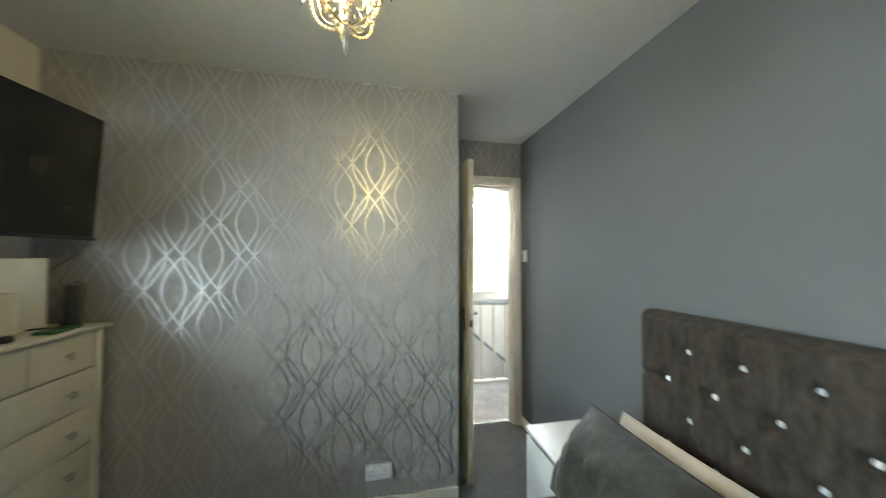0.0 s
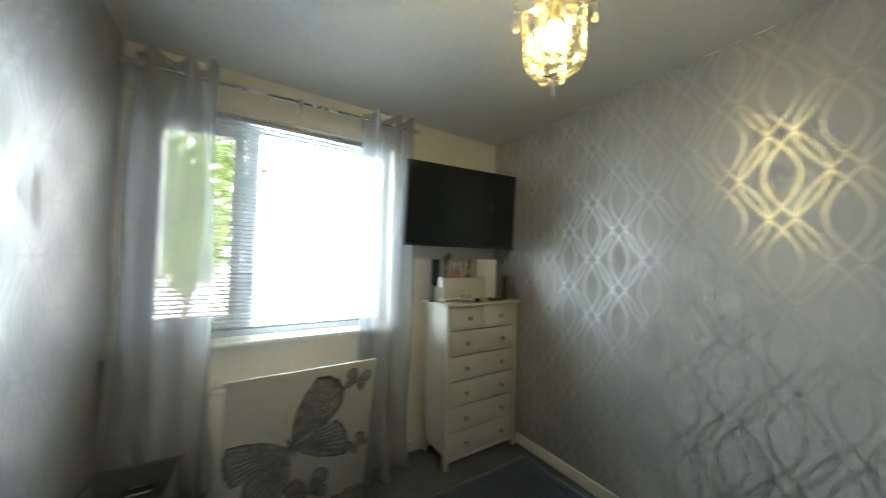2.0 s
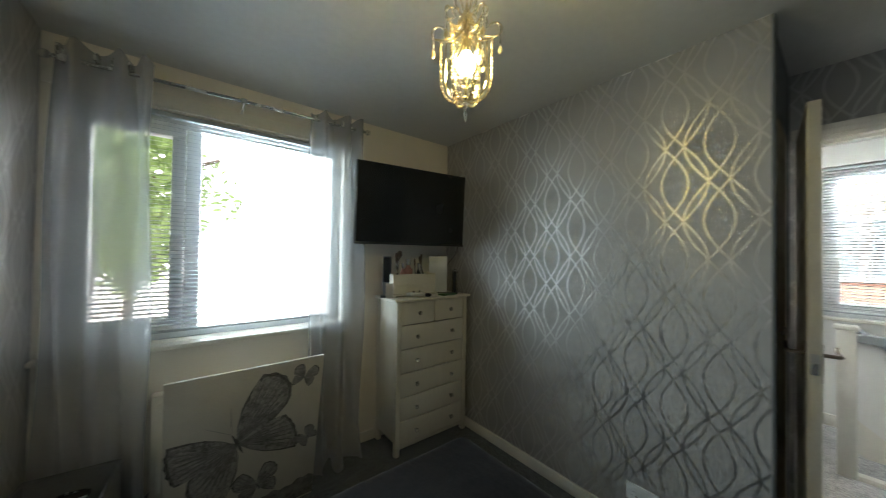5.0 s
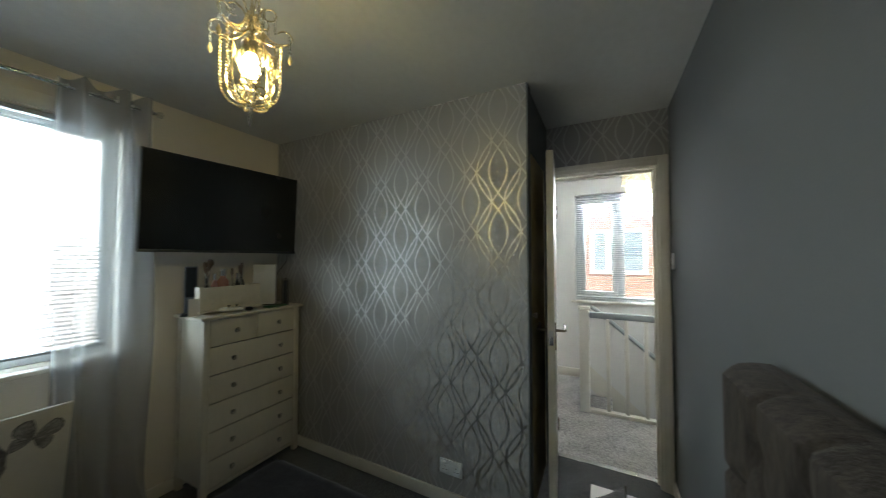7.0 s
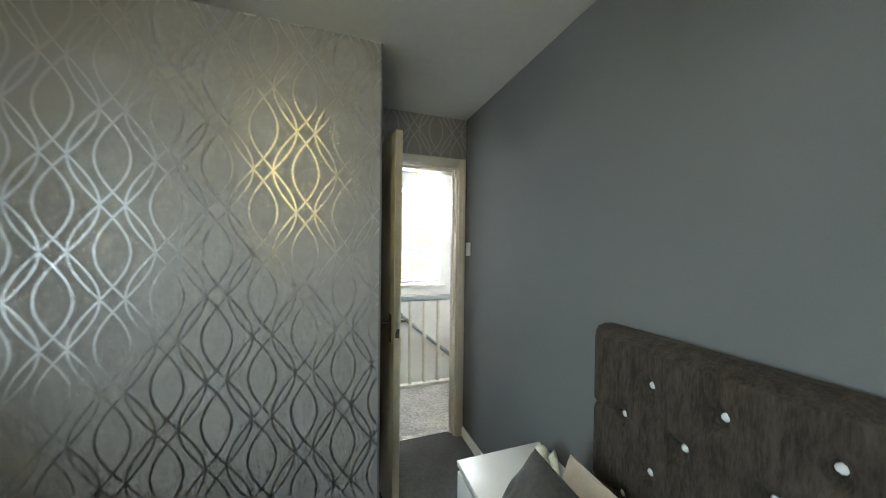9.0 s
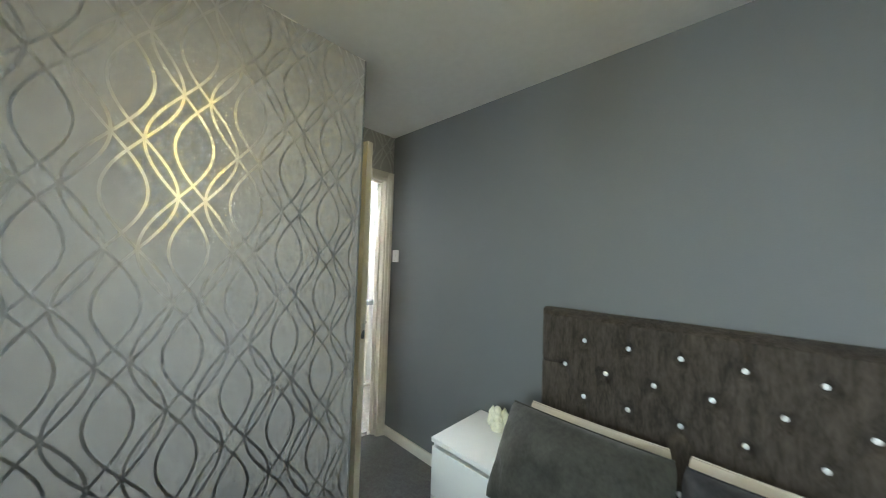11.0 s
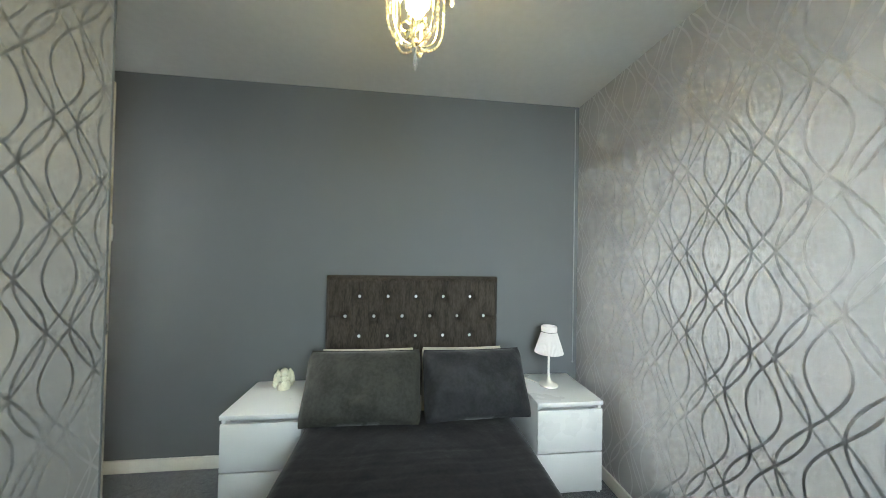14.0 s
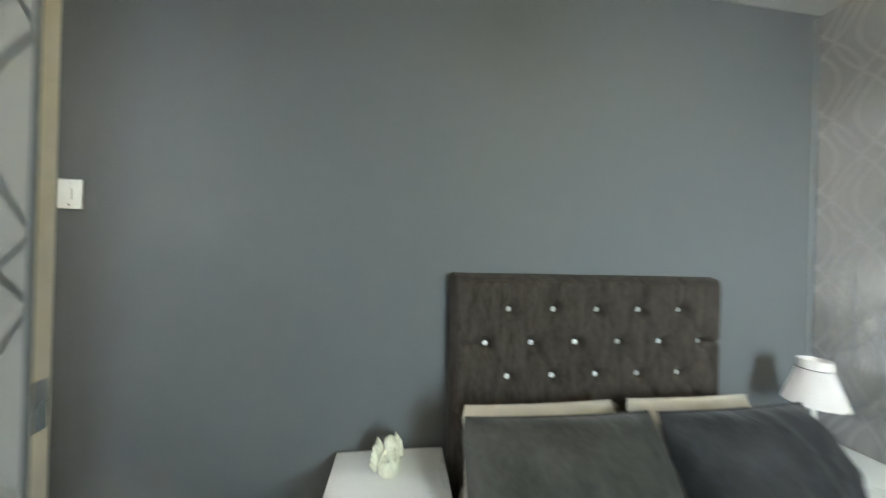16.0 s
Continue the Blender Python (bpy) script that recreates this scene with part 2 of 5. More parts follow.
M_SHADE = surface("white_lampshade_fabric", (0.62, 0.59, 0.58), 0.8, spread=0.05, blotch=9, grain=240, relief=0.3)
M_STONE = surface("ivory_resin", (0.66, 0.64, 0.50), 0.55, spread=0.15, blotch=30, grain=120, relief=0.3, depth=0.003)
M_BRASS = surface("gilded_silver", (0.75, 0.66, 0.48), 0.22, 1.0, spread=0.2, blotch=40, grain=200, relief=0.05)
M_BEAD = crystal("crystal_bead")
# crystal beads with the bulb's golden reflection put into their colour
M_WARM_BEAD = surface("warm_reflection_bead", (0.80, 0.66, 0.40), 0.15, 0.35, spread=0.25, blotch=60, grain=200, relief=0.0)
# emission for the panel added behind the window, brighter than the sky
M_SKY_GLOW = glowing("glowing_sky_panel", (0.93, 0.97, 1.0), 0.6)
M_GLASS = glass("window_glass")
M_SHELL = surface("pearly_shell", (0.80, 0.74, 0.60), 0.25, spread=0.15, blotch=30, grain=90, relief=0.05)
M_BULB = glowing("lit_bulb", (1.0, 0.80, 0.32), 78.0)
M_LANDING_BULB = glowing("lit_landing_bulb", (1.0, 0.88, 0.55), 40.0)
M_GREEN = surface("green_plastic", (0.03, 0.10, 0.045), 0.4, spread=0.1)
M_PINK = surface("rose_glass", (0.48, 0.24, 0.20), 0.2, spread=0.2)
M_BRUSH = surface("brush_bristle", (0.10, 0.07, 0.055), 0.9, spread=0.4, blotch=40, grain=300)
# opaque house panes; the mirrored sky is put into the blue-grey colour
M_PANE_SKY = surface("pane_with_painted_sky", (0.20, 0.26, 0.31), 0.12, spread=0.2, blotch=2, grain=30, relief=0.0)
M_BRICK = brickwork("red_brick")
M_TILE = surface("roof_tile", (0.17, 0.10, 0.08), 0.85, spread=0.25, blotch=3, grain=14)
M_ROAD = surface("pale_paving", (0.45, 0.43, 0.41), 0.9, spread=0.12, blotch=0.5, grain=8)
M_LEAF = thin_slat("tree_leaf", (0.24, 0.33, 0.12))
M_BARK = surface("tree_bark", (0.10, 0.075, 0.055), 0.9, spread=0.4, blotch=9, grain=40, relief=0.6, depth=0.02)

# ---- building helpers ----


def box(bm, x0, x1, y0, y1, z0, z1, bevel=0.0):
    """A box between two corners, its edges rounded off."""
    made = bmesh.ops.create_cube(bm, size=1.0)["verts"]
    for v in made:
        v.co = Vector(((x0 + x1) / 2 + v.co.x * (x1 - x0), (y0 + y1) / 2 + v.co.y * (y1 - y0), (z0 + z1) / 2 + v.co.z * (z1 - z0)))
    if bevel:
        edges = list({e for v in made for e in v.link_edges})
        bmesh.ops.bevel(bm, geom=edges, offset=bevel, segments=2, profile=0.5, affect="EDGES")
    return bm


def boxed(x0, x1, y0, y1, z0, z1, bevel=0.0):
    return box(bmesh.new(), x0, x1, y0, y1, z0, z1, bevel)


def lathe(profile, segments=20, bm=None, centre=(0, 0, 0)):
    """A turned body: pairs of radius and height, round a vertical axis."""
    bm = bm or bmesh.new()
    rings = []
    for r, z in profile:
        rings.append([bm.verts.new((centre[0] + r * math.cos(2 * math.pi * i / segments), centre[1] + r * math.sin(2 * math.pi * i / segments), centre[2] + z)) for i in range(segments)])
    for a, b in zip(rings, rings[1:]):
        for i in range(segments):
            j = (i + 1) % segments
            bm.faces.new((a[i], a[j], b[j], b[i]))
    bm.faces.new(rings[0][::-1])
    bm.faces.new(rings[-1])
    return bm


def tube(points, radius, sides=8, bm=None):
    """A round bar along a line of points."""
    bm = bm or bmesh.new()
    pts = [Vector(q) for q in points]
    rings = []
    for i, q in enumerate(pts):
        way = (pts[min(i + 1, len(pts) - 1)] - pts[max(i - 1, 0)]).normalized()
        side = way.cross(Vector((0.31, 0.17, 0.93)))
        side = side.normalized() if side.length > 1e-4 else way.cross(Vector((1, 0, 0))).normalized()
        up = way.cross(side)
        rings.append([bm.verts.new(q + radius * (side * math.cos(2 * math.pi * k / sides) + up * math.sin(2 * math.pi * k / sides))) for k in range(sides)])
    for a, b in zip(rings, rings[1:]):
        for k in range(sides):
            j = (k + 1) % sides
            bm.faces.new((a[k], a[j], b[j], b[k]))
    bm.faces.new(rings[0][::-1])
    bm.faces.new(rings[-1])
    return bm


def sheet(f, nu, nv, bm=None):
    """A grid of quads over f(u, v), both from 0 to 1."""
    bm = bm or bmesh.new()
    grid = [[bm.verts.new(f(i / nu, j / nv)) for j in range(nv + 1)] for i in range(nu + 1)]
    for i in range(nu):
        for j in range(nv):
            bm.faces.new((grid[i][j], grid[i + 1][j], grid[i + 1][j + 1], grid[i][j + 1]))
    return bm


def finish(name, bm, material, smooth=True):
    bmesh.ops.recalc_face_normals(bm, faces=bm.faces)
    mesh = bpy.data.meshes.new(name)
    bm.to_mesh(mesh)
    bm.free()
    mesh.materials.append(material)
    if smooth:
        for poly in mesh.polygons:
            poly.use_smooth = True
        mesh.set_sharp_from_angle(angle=radians(38))
    return mesh


def part(name, bm, material, parent=None, label="", smooth=True):
    ob = new(name, finish(name, bm, material, smooth))
    if parent is not None:
        ob.parent = parent
    if label:
        tagged(ob, label)
    return ob


def thing(name, m, label, category, group="", kind=""):
    ob = new(name)
    ob.empty_display_size = 0.1
    ob.matrix_world = m
    return tagged(ob, label, category, group, kind)


def at(x, y, z, turn=0):
    return pose(x, y, z, 0, 0, turn)


def structure(name, bm, material, label, category, smooth=False):
    return tagged(part(name, bm, material, None, "", smooth), label, category, "", "structure")


# ---- the bedroom's shell ----
WEST, EAST, SOUTH, NORTH, TOP = 0.0, 2.36, -2.80, 0.0, 2.40
END, DOORWALL = -0.738, -0.70
WIN_X0, WIN_X1, WIN_Z0, WIN_Z1 = 0.95, 2.33, 0.92, 2.165
DOOR_Y0, DOOR_Y1, DOOR_Z = -0.722, -0.052, 2.05

structure("floor", boxed(DOORWALL - 0.10, EAST + 0.1, SOUTH - 0.1, 0.1, -0.06, 0.0), M_CARPET, "dark grey deep-pile bedroom carpet", "carpet")
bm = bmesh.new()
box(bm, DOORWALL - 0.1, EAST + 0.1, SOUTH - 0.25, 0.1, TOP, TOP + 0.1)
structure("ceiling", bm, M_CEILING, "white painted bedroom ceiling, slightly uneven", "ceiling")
structure("wall_north", boxed(DOORWALL - 0.1, EAST + 0.1, 0.0, 0.12, 0, TOP), M_GREY_WALL, "plain grey painted wall behind the bed", "wall")
structure("wall_east", boxed(EAST, EAST + 0.12, SOUTH - 0.25, 0.0, 0, TOP), M_PAPER_EAST, "wall in grey wallpaper with interlaced silver ovals", "wall")
structure("wall_west", boxed(-0.055, WEST, SOUTH, END, 0, TOP), M_PAPER, "wall in grey wallpaper with interlaced silver ovals", "wall")
bm = bmesh.new()
box(bm, -0.20, EAST, SOUTH - 0.25, SOUTH, 0, WIN_Z0)
box(bm, -0.20, EAST, SOUTH - 0.25, SOUTH, WIN_Z1, TOP)
box(bm, -0.20, WIN_X0, SOUTH - 0.25, SOUTH, WIN_Z0, WIN_Z1)
box(bm, WIN_X1, EAST, SOUTH - 0.25, SOUTH, WIN_Z0, WIN_Z1)
structure("wall_south", bm, M_CREAM_WALL, "cream painted wall around the bedroom window", "wall")
# the side of the built-in cupboard, facing the passage
bm = bmesh.new()
box(bm, DOORWALL, -0.055, END - 0.05, END - 0.004, 2.06, TOP)
box(bm, DOORWALL, -0.60, END - 0.05, END - 0.004, 0, 2.06)
structure("wall_passage", bm, M_GREY_WALL, "grey wall above the built-in cupboard", "wall")
bm = bmesh.new()
box(bm, DOORWALL - 0.10, DOORWALL, -1.6, DOOR_Y0, 0, TOP)
box(bm, DOORWALL - 0.10, DOORWALL, DOOR_Y1, 0.0, 0, TOP)
box(bm, DOORWALL - 0.10, DOORWALL, DOOR_Y0, DOOR_Y1, DOOR_Z, TOP)
structure("wall_door", bm, M_PAPER, "patterned grey wallpaper above the bedroom door", "wall")


def skirting(name, x0, x1, y0, y1, height=0.075):
    bm = boxed(x0, x1, y0, y1, 0.0, height, 0.004)
    return structure(name, bm, M_GLOSS_WHITE, "white gloss painted skirting board", "skirting board", True)


skirting("baseboard_west", WEST + 0.001, WEST + 0.016, SOUTH, END)
skirting("baseboard_north", DOORWALL, EAST, -0.016, -0.001)
skirting("baseboard_east", EAST - 0.016, EAST - 0.001, SOUTH, -0.017)
skirting("baseboard_south", WEST + 0.017, EAST - 0.017, SOUTH + 0.001, SOUTH + 0.016)

# door lining, stop and architrave
bm = bmesh.new()
box(bm, DOORWALL - 0.105, DOORWALL + 0.003, DOOR_Y1 - 0.022, DOOR_Y1 - 0.001, 0, DOOR_Z - 0.001)
box(bm, DOORWALL - 0.105, DOORWALL + 0.003, DOOR_Y0 + 0.001, DOOR_Y0 + 0.022, 0, DOOR_Z - 0.001)
box(bm, DOORWALL - 0.105, DOORWALL + 0.003, DOOR_Y0 + 0.022, DOOR_Y1 - 0.022, DOOR_Z - 0.022, DOOR_Z - 0.001)
box(bm, DOORWALL - 0.075, DOORWALL - 0.045, DOOR_Y1 - 0.034, DOOR_Y1 - 0.022, 0, DOOR_Z - 0.022)
box(bm, DOORWALL - 0.075, DOORWALL - 0.045, DOOR_Y0 + 0.022, DOOR_Y1 - 0.034, DOOR_Z - 0.036, DOOR_Z - 0.022)
frame_ob = structure("door_frame", bm, M_GLOSS_WHITE, "white gloss painted door lining with stop", "door frame")
for name, y0, y1, z0, z1 in (("trim_side", DOOR_Y1 - 0.008, DOOR_Y1 + 0.046, 0.0, DOOR_Z + 0.05), ("trim_head", DOOR_Y0 - 0.012, DOOR_Y1 - 0.009, DOOR_Z - 0.006, DOOR_Z + 0.05)):
    bm = bmesh.new()
    box(bm, DOORWALL + 0.004, DOORWALL + 0.016, y0, y1, z0, z1, 0.004)
    if name == "trim_head":
        box(bm, DOORWALL + 0.0165, DOORWALL + 0.022, y0, y1, z0 + 0.026, z1 - 0.002, 0.002)
    else:
        box(bm, DOORWALL + 0.0165, DOORWALL + 0.022, y0 + 0.026, y1 - 0.002, z0, z1 - 0.002, 0.002)
    structure(name, bm, M_GLOSS_WHITE, "white gloss moulded architrave", "architrave", True)
structure("threshold", boxed(DOORWALL - 0.105, DOORWALL - 0.06, DOOR_Y0 + 0.02, DOOR_Y1 - 0.02, 0.001, 0.008, 0.003), M_STEEL, "thin metal carpet threshold bar", "threshold")

# ragged upper edge of the wallpaper, where ceiling paint shows through
bm = bmesh.new()
y = SOUTH + 0.3
while y < END - 0.02:
    run = random.uniform(0.02, 0.07)
    if random.random() < 0.45:
        drop_ = random.uniform(0.002, 0.006)
        box(bm, 0.0005, 0.003, y, min(y + run, END - 0.005), TOP - drop_, TOP - 0.0004)
    y += run + random.uniform(0.01, 0.05)
structure("trim_paper_edge", bm, M_WHITE_WALL, "ragged white filler along the wallpaper's top edge", "trim")

# ---- the bedroom window ----


def window_bar(name, parent, x0, x1, y0, y1, z0, z1, label=""):
    return part(name, boxed(x0, x1, y0, y1, z0, z1, 0.006), M_UPVC, parent, label)


def make_window(name, m, width, height, mullions, label):
    """A plastic-framed window in its own opening: x across, z up, y into the room."""
    w = thing(name, m, label, "window", "", "structure")
    window_bar("window_frame", w, 0, width, 0, 0.06, 0, 0.055)
    window_bar("window_frame", w, 0, width, 0, 0.06, height - 0.055, height)
    window_bar("window_frame", w, 0, 0.055, 0, 0.06, 0.055, height - 0.055)
    window_bar("window_frame", w, width - 0.055, width, 0, 0.06, 0.055, height - 0.055)
    stops = [0.055] + [q for mx in mullions for q in (mx - 0.035, mx + 0.035)] + [width - 0.055]
    for mx in mullions:
        window_bar("mullion", w, mx - 0.035, mx + 0.035, 0, 0.06, 0.055, height - 0.055)
    for i in range(0, len(stops), 2):
        a, b = stops[i], stops[i + 1]
        if b - a < 0.45:        # the narrow light is an opening casement
            sash = window_bar("casement", w, a + 0.002, b - 0.002, 0.012, 0.075, 0.057, 0.117, "white casement of the opening light")
            for q in ((a + 0.002, b - 0.002, height - 0.117, height - 0.057), (a + 0.002, a + 0.062, 0.117, height - 0.117), (b - 0.062, b - 0.002, 0.117, height - 0.117)):
                window_bar("sash_bar", sash, q[0], q[1], 0.012, 0.075, q[2], q[3])
            handle = bmesh.new()
            box(handle, b - 0.045, b - 0.020, 0.076, 0.090, height / 2 - 0.04, height / 2 + 0.03, 0.003)
            box(handle, b - 0.040, b - 0.025, 0.090, 0.112, height / 2 - 0.12, height / 2 + 0.01, 0.004)
            part("handle", handle, M_UPVC, sash)
            a, b = a + 0.05, b - 0.05
        pane = part("pane", boxed(a - 0.004, b + 0.004, 0.028, 0.034, 0.05, height - 0.05), M_GLASS, w)
        pane.visible_shadow = False
    return w


make_window("window_1", at(WIN_X0, -2.955, WIN_Z0), WIN_X1 - WIN_X0, WIN_Z1 - WIN_Z0, (0.86,), "white plastic bedroom window with a narrow opening casement")
tagged(part("window_sill", boxed(WIN_X0 - 0.015, EAST - 0.002, -2.894, -2.735, WIN_Z0 - 0.024, WIN_Z0 - 0.001, 0.006), M_GLOSS_WHITE), "white gloss window board under the bedroom window", "window sill", "", "structure")


def make_blind(m, width, height, tilt, pitch, label):
    """A venetian blind: x across, hung down from z = 0."""
    blind = thing("venetian_blind", m, label, "blind")
    part("headrail", boxed(0, width, -0.02, 0.02, -0.024, 0.0, 0.003), M_DARK_RAIL, blind, "grey metal headrail")
    slat = boxed(0.004, width - 0.004, -0.0125, 0.0125, -0.0005, 0.0005)
    mesh = finish("slat", slat, M_SLAT, False)
    count = int((height - 0.07) / pitch)
    for i in range(count):
        ob = new("slat", mesh)
        ob.parent = blind
        ob.matrix_basis = pose(0, 0, -0.05 - i * pitch, tilt + random.uniform(-1.5, 1.5), 0, 0)
    part("bottom_rail", boxed(0, width, -0.014, 0.014, -0.055 - count * pitch - 0.012, -0.055 - count * pitch, 0.003), M_DARK_RAIL, blind, "grey bottom rail of the blind")
    for x in (0.12, width / 2, width - 0.12):
        part("cord", tube([(x, 0.012, -0.03), (x, 0.012, -0.055 - count * pitch)], 0.0009, 5), M_SLAT, blind)
    return blind


M_DARK_RAIL = surface("grey_rail", (0.42, 0.45, 0.48), 0.45, spread=0.08)
make_blind(at(WIN_X0 + 0.03, -2.835, WIN_Z1 - 0.004), WIN_X1 - WIN_X0 - 0.06, WIN_Z1 - WIN_Z0 - 0.034, -13, 0.0225, "pale venetian blind lowered across the bedroom window, slats open")

tagged(part("trim_window_head", boxed(WIN_X0 - 0.02, EAST - 0.003, SOUTH + 0.001, SOUTH + 0.018, WIN_Z1 + 0.002, WIN_Z1 + 0.075, 0.004), M_GLOSS_WHITE), "white gloss board above the bedroom window", "trim", "", "structure")

# ---- curtains on their pole ----
rod = thing("curtain_pole", at(0.86, -2.665, 2.262), "slim chrome curtain pole with ball finials over the window", "curtain pole")
part("pole", tube([(0, 0, 0.012), (0.75, 0, 0.002), (1.44, 0, -0.018)], 0.0095, 12), M_STEEL, rod)
for x, z in ((-0.016, 0.012), (1.456, -0.018)):
    part("finial", lathe([(0.004, -0.018), (0.013, -0.014), (0.019, -0.004), (0.019, 0.004), (0.013, 0.014), (0.004, 0.018)], 14, None, (x, 0, z)), M_BEAD, rod, "clear ball finial")
for x, z in ((0.03, 0.012), (0.735, 0.002), (1.40, -0.018)):
    bm = tube([(x, 0, z - 0.006), (x, -0.04, z - 0.03), (x, -0.133, z - 0.03)], 0.006, 8)
    lathe([(0.016, -0.012), (0.016, 0.012)], 12, bm, (x, 0, z))
    part("bracket", bm, M_STEEL, rod)


def make_curtain(x0, x1, foot, waves, label, puddle):
    """A sheer eyelet curtain in deep waves; its top edge stands above the pole."""
    length = 2.325 - foot
    curtain = thing("curtain", at((x0 + x1) / 2, -2.662, foot), label, "curtain", "sheer curtains at the window")
    half = (x1 - x0) / 2

    def cloth(u, v):
        fall = 1 - v
        spreadout = 1.0 + 0.10 * fall
        swing = math.sin(2 * math.pi * (waves * u + 0.15 * math.sin(3.1 * fall + 5 * u)))
        x = (u - 0.5) * 2 * half * spreadout + 0.010 * math.sin(9 * fall + 12 * u)
        y = 0.044 * swing * (1 - 0.25 * fall) + 0.012 * math.sin(23 * u + 4 * fall)
        z = v * length + 0.012 * math.sin(2 * math.pi * waves * u) * v
        if v < 0.10:
            k = (0.10 - v) / 0.10
            y += puddle * k * (0.05 + 0.03 * math.sin(17 * u))
            x += puddle * k * 0.02 * math.sin(29 * u)
            z += puddle * 0.02 * k * (1 + math.sin(13 * u))
        return Vector((x, y, z))

    part("voile", sheet(cloth, 120, 60), M_VOILE, curtain)
    for i in range(int(waves * 2)):
        u = (i + 0.5) / (waves * 2)
        ring = tube([(0.021 * math.cos(a) * 0.25, 0.021 * math.cos(a), 0.021 * math.sin(a)) for a in [2 * math.pi * q / 16 for q in range(17)]], 0.0035, 6)
        for vert in ring.verts:
            vert.co += Vector(((u - 0.5) * 2 * half, 0, length - 0.045))
        part("eyelet", ring, M_STEEL, curtain)
    return curtain


make_curtain(0.88, 1.225, 0.012, 3, "sheer grey voile eyelet curtain puddling on the carpet", 1.0)
make_curtain(1.97, 2.30, 0.02, 3, "sheer grey voile eyelet curtain behind the storage box", 0.4)

# ---- radiator under the window ----
rad = thing("radiator", at(1.0, -2.735, 0.15), "cream enamelled panel radiator under the window", "radiator")
bm = boxed(0, 0.95, -0.012, 0.012, 0, 0.515, 0.004)
part("panel", bm, M_RADIATOR, rad)
for i in range(28):
    part("flute", boxed(0.02 + i * 0.0330, 0.042 + i * 0.0330, 0.0125, 0.018, 0.03, 0.485, 0.002), M_RADIATOR, rad)
part("top_grille", boxed(-0.002, 0.952, -0.05, 0.014, 0.516, 0.522, 0.002), M_RADIATOR, rad)
for x in (0.15, 0.80):
    part("wall_bracket", boxed(x, x + 0.03, -0.062, -0.013, 0.06, 0.46), M_RADIATOR, rad)
for x in (-0.012, 0.962):
    part("pipe", tube([(x, 0, -0.15), (x, 0, 0.03), (x + (0.02 if x < 0 else -0.02), 0, 0.04)], 0.007, 8), M_STEEL, rad)

# ---- canvas with butterflies, leaning on the radiator ----
PIC_W, PIC_H = 0.665, 0.865
lean = math.degrees(math.asin(0.165 / PIC_H))
picture = thing("canvas_picture", pose(1.890, -2.490, 0.0, 90 + lean, 0, 181.5), "large canvas painted with grey butterflies, leaning under the window", "picture")
part("stretcher", boxed(0, PIC_W, 0, PIC_H, -0.014, -0.0005, 0.003), M_CANVAS, picture)


def leaf_shape(bm, root_, tip, width, z, fat=1.5, trim=0.0):
    """A flat wing outline from its narrow root to a broad, softly lobed tip."""
    a, b = Vector(root_), Vector(tip)
    a = a + (b - a) * trim
    b = b - (b - a) * trim
    way = b - a
    across = Vector((-way.y, way.x)).normalized()
    ring = []
    for i in range(33):
        t = i / 32
        h = width * (1 - 2 * trim) / 2 * math.sin(math.pi * t ** fat) ** 0.7 if 0 < t < 1 else 0.0
        ring.append((t, h * (1 + 0.07 * math.sin(17 * t + 90 * width))))
    pts = [a + way * t + across * h for t, h in ring] + [a + way * t - across * h * 0.85 for t, h in ring[-2:0:-1]]
    pts = [Vector((min(max(q.x, 0.002), PIC_W - 0.002), min(max(q.y, 0.002), PIC_H - 0.002))) for q in pts]
    verts = [bm.verts.new((q.x, q.y, z)) for q in pts]
    bm.faces.new(verts)
    return bm


def fan(bm, c, first, last, r0, rm, r1, z, ripple=0.0):
    """A butterfly's wing: it opens like a fan from c between two angles, with a bowed leading edge and a scalloped rim."""
    rim = []
    for i in range(25):
        t = i / 24
        a = radians(first + (last - first) * t)
        reach = (1 - t) ** 2 * r0 + 2 * t * (1 - t) * (2 * rm - (r0 + r1) / 2) + t * t * r1
        reach *= 1 - ripple * abs(math.sin(4.5 * math.pi * t))
        rim.append(c + Vector((math.cos(a), math.sin(a))) * reach)

    def edge(tip, bow):
        way = tip - c
        off = Vector((-way.y, way.x)) * bow
        return [c + way * t + off * math.sin(math.pi * t) for t in (0.25, 0.5, 0.75, 0.92)]

    turn = 1 if last > first else -1
    pts = [c] + edge(rim[0], -0.10 * turn) + rim + edge(rim[-1], 0.10 * turn)[::-1]
    bm.faces.new([bm.verts.new((min(max(q.x, 0.002), PIC_W - 0.002), min(max(q.y, 0.002), PIC_H - 0.002), z)) for q in pts])
    return bm


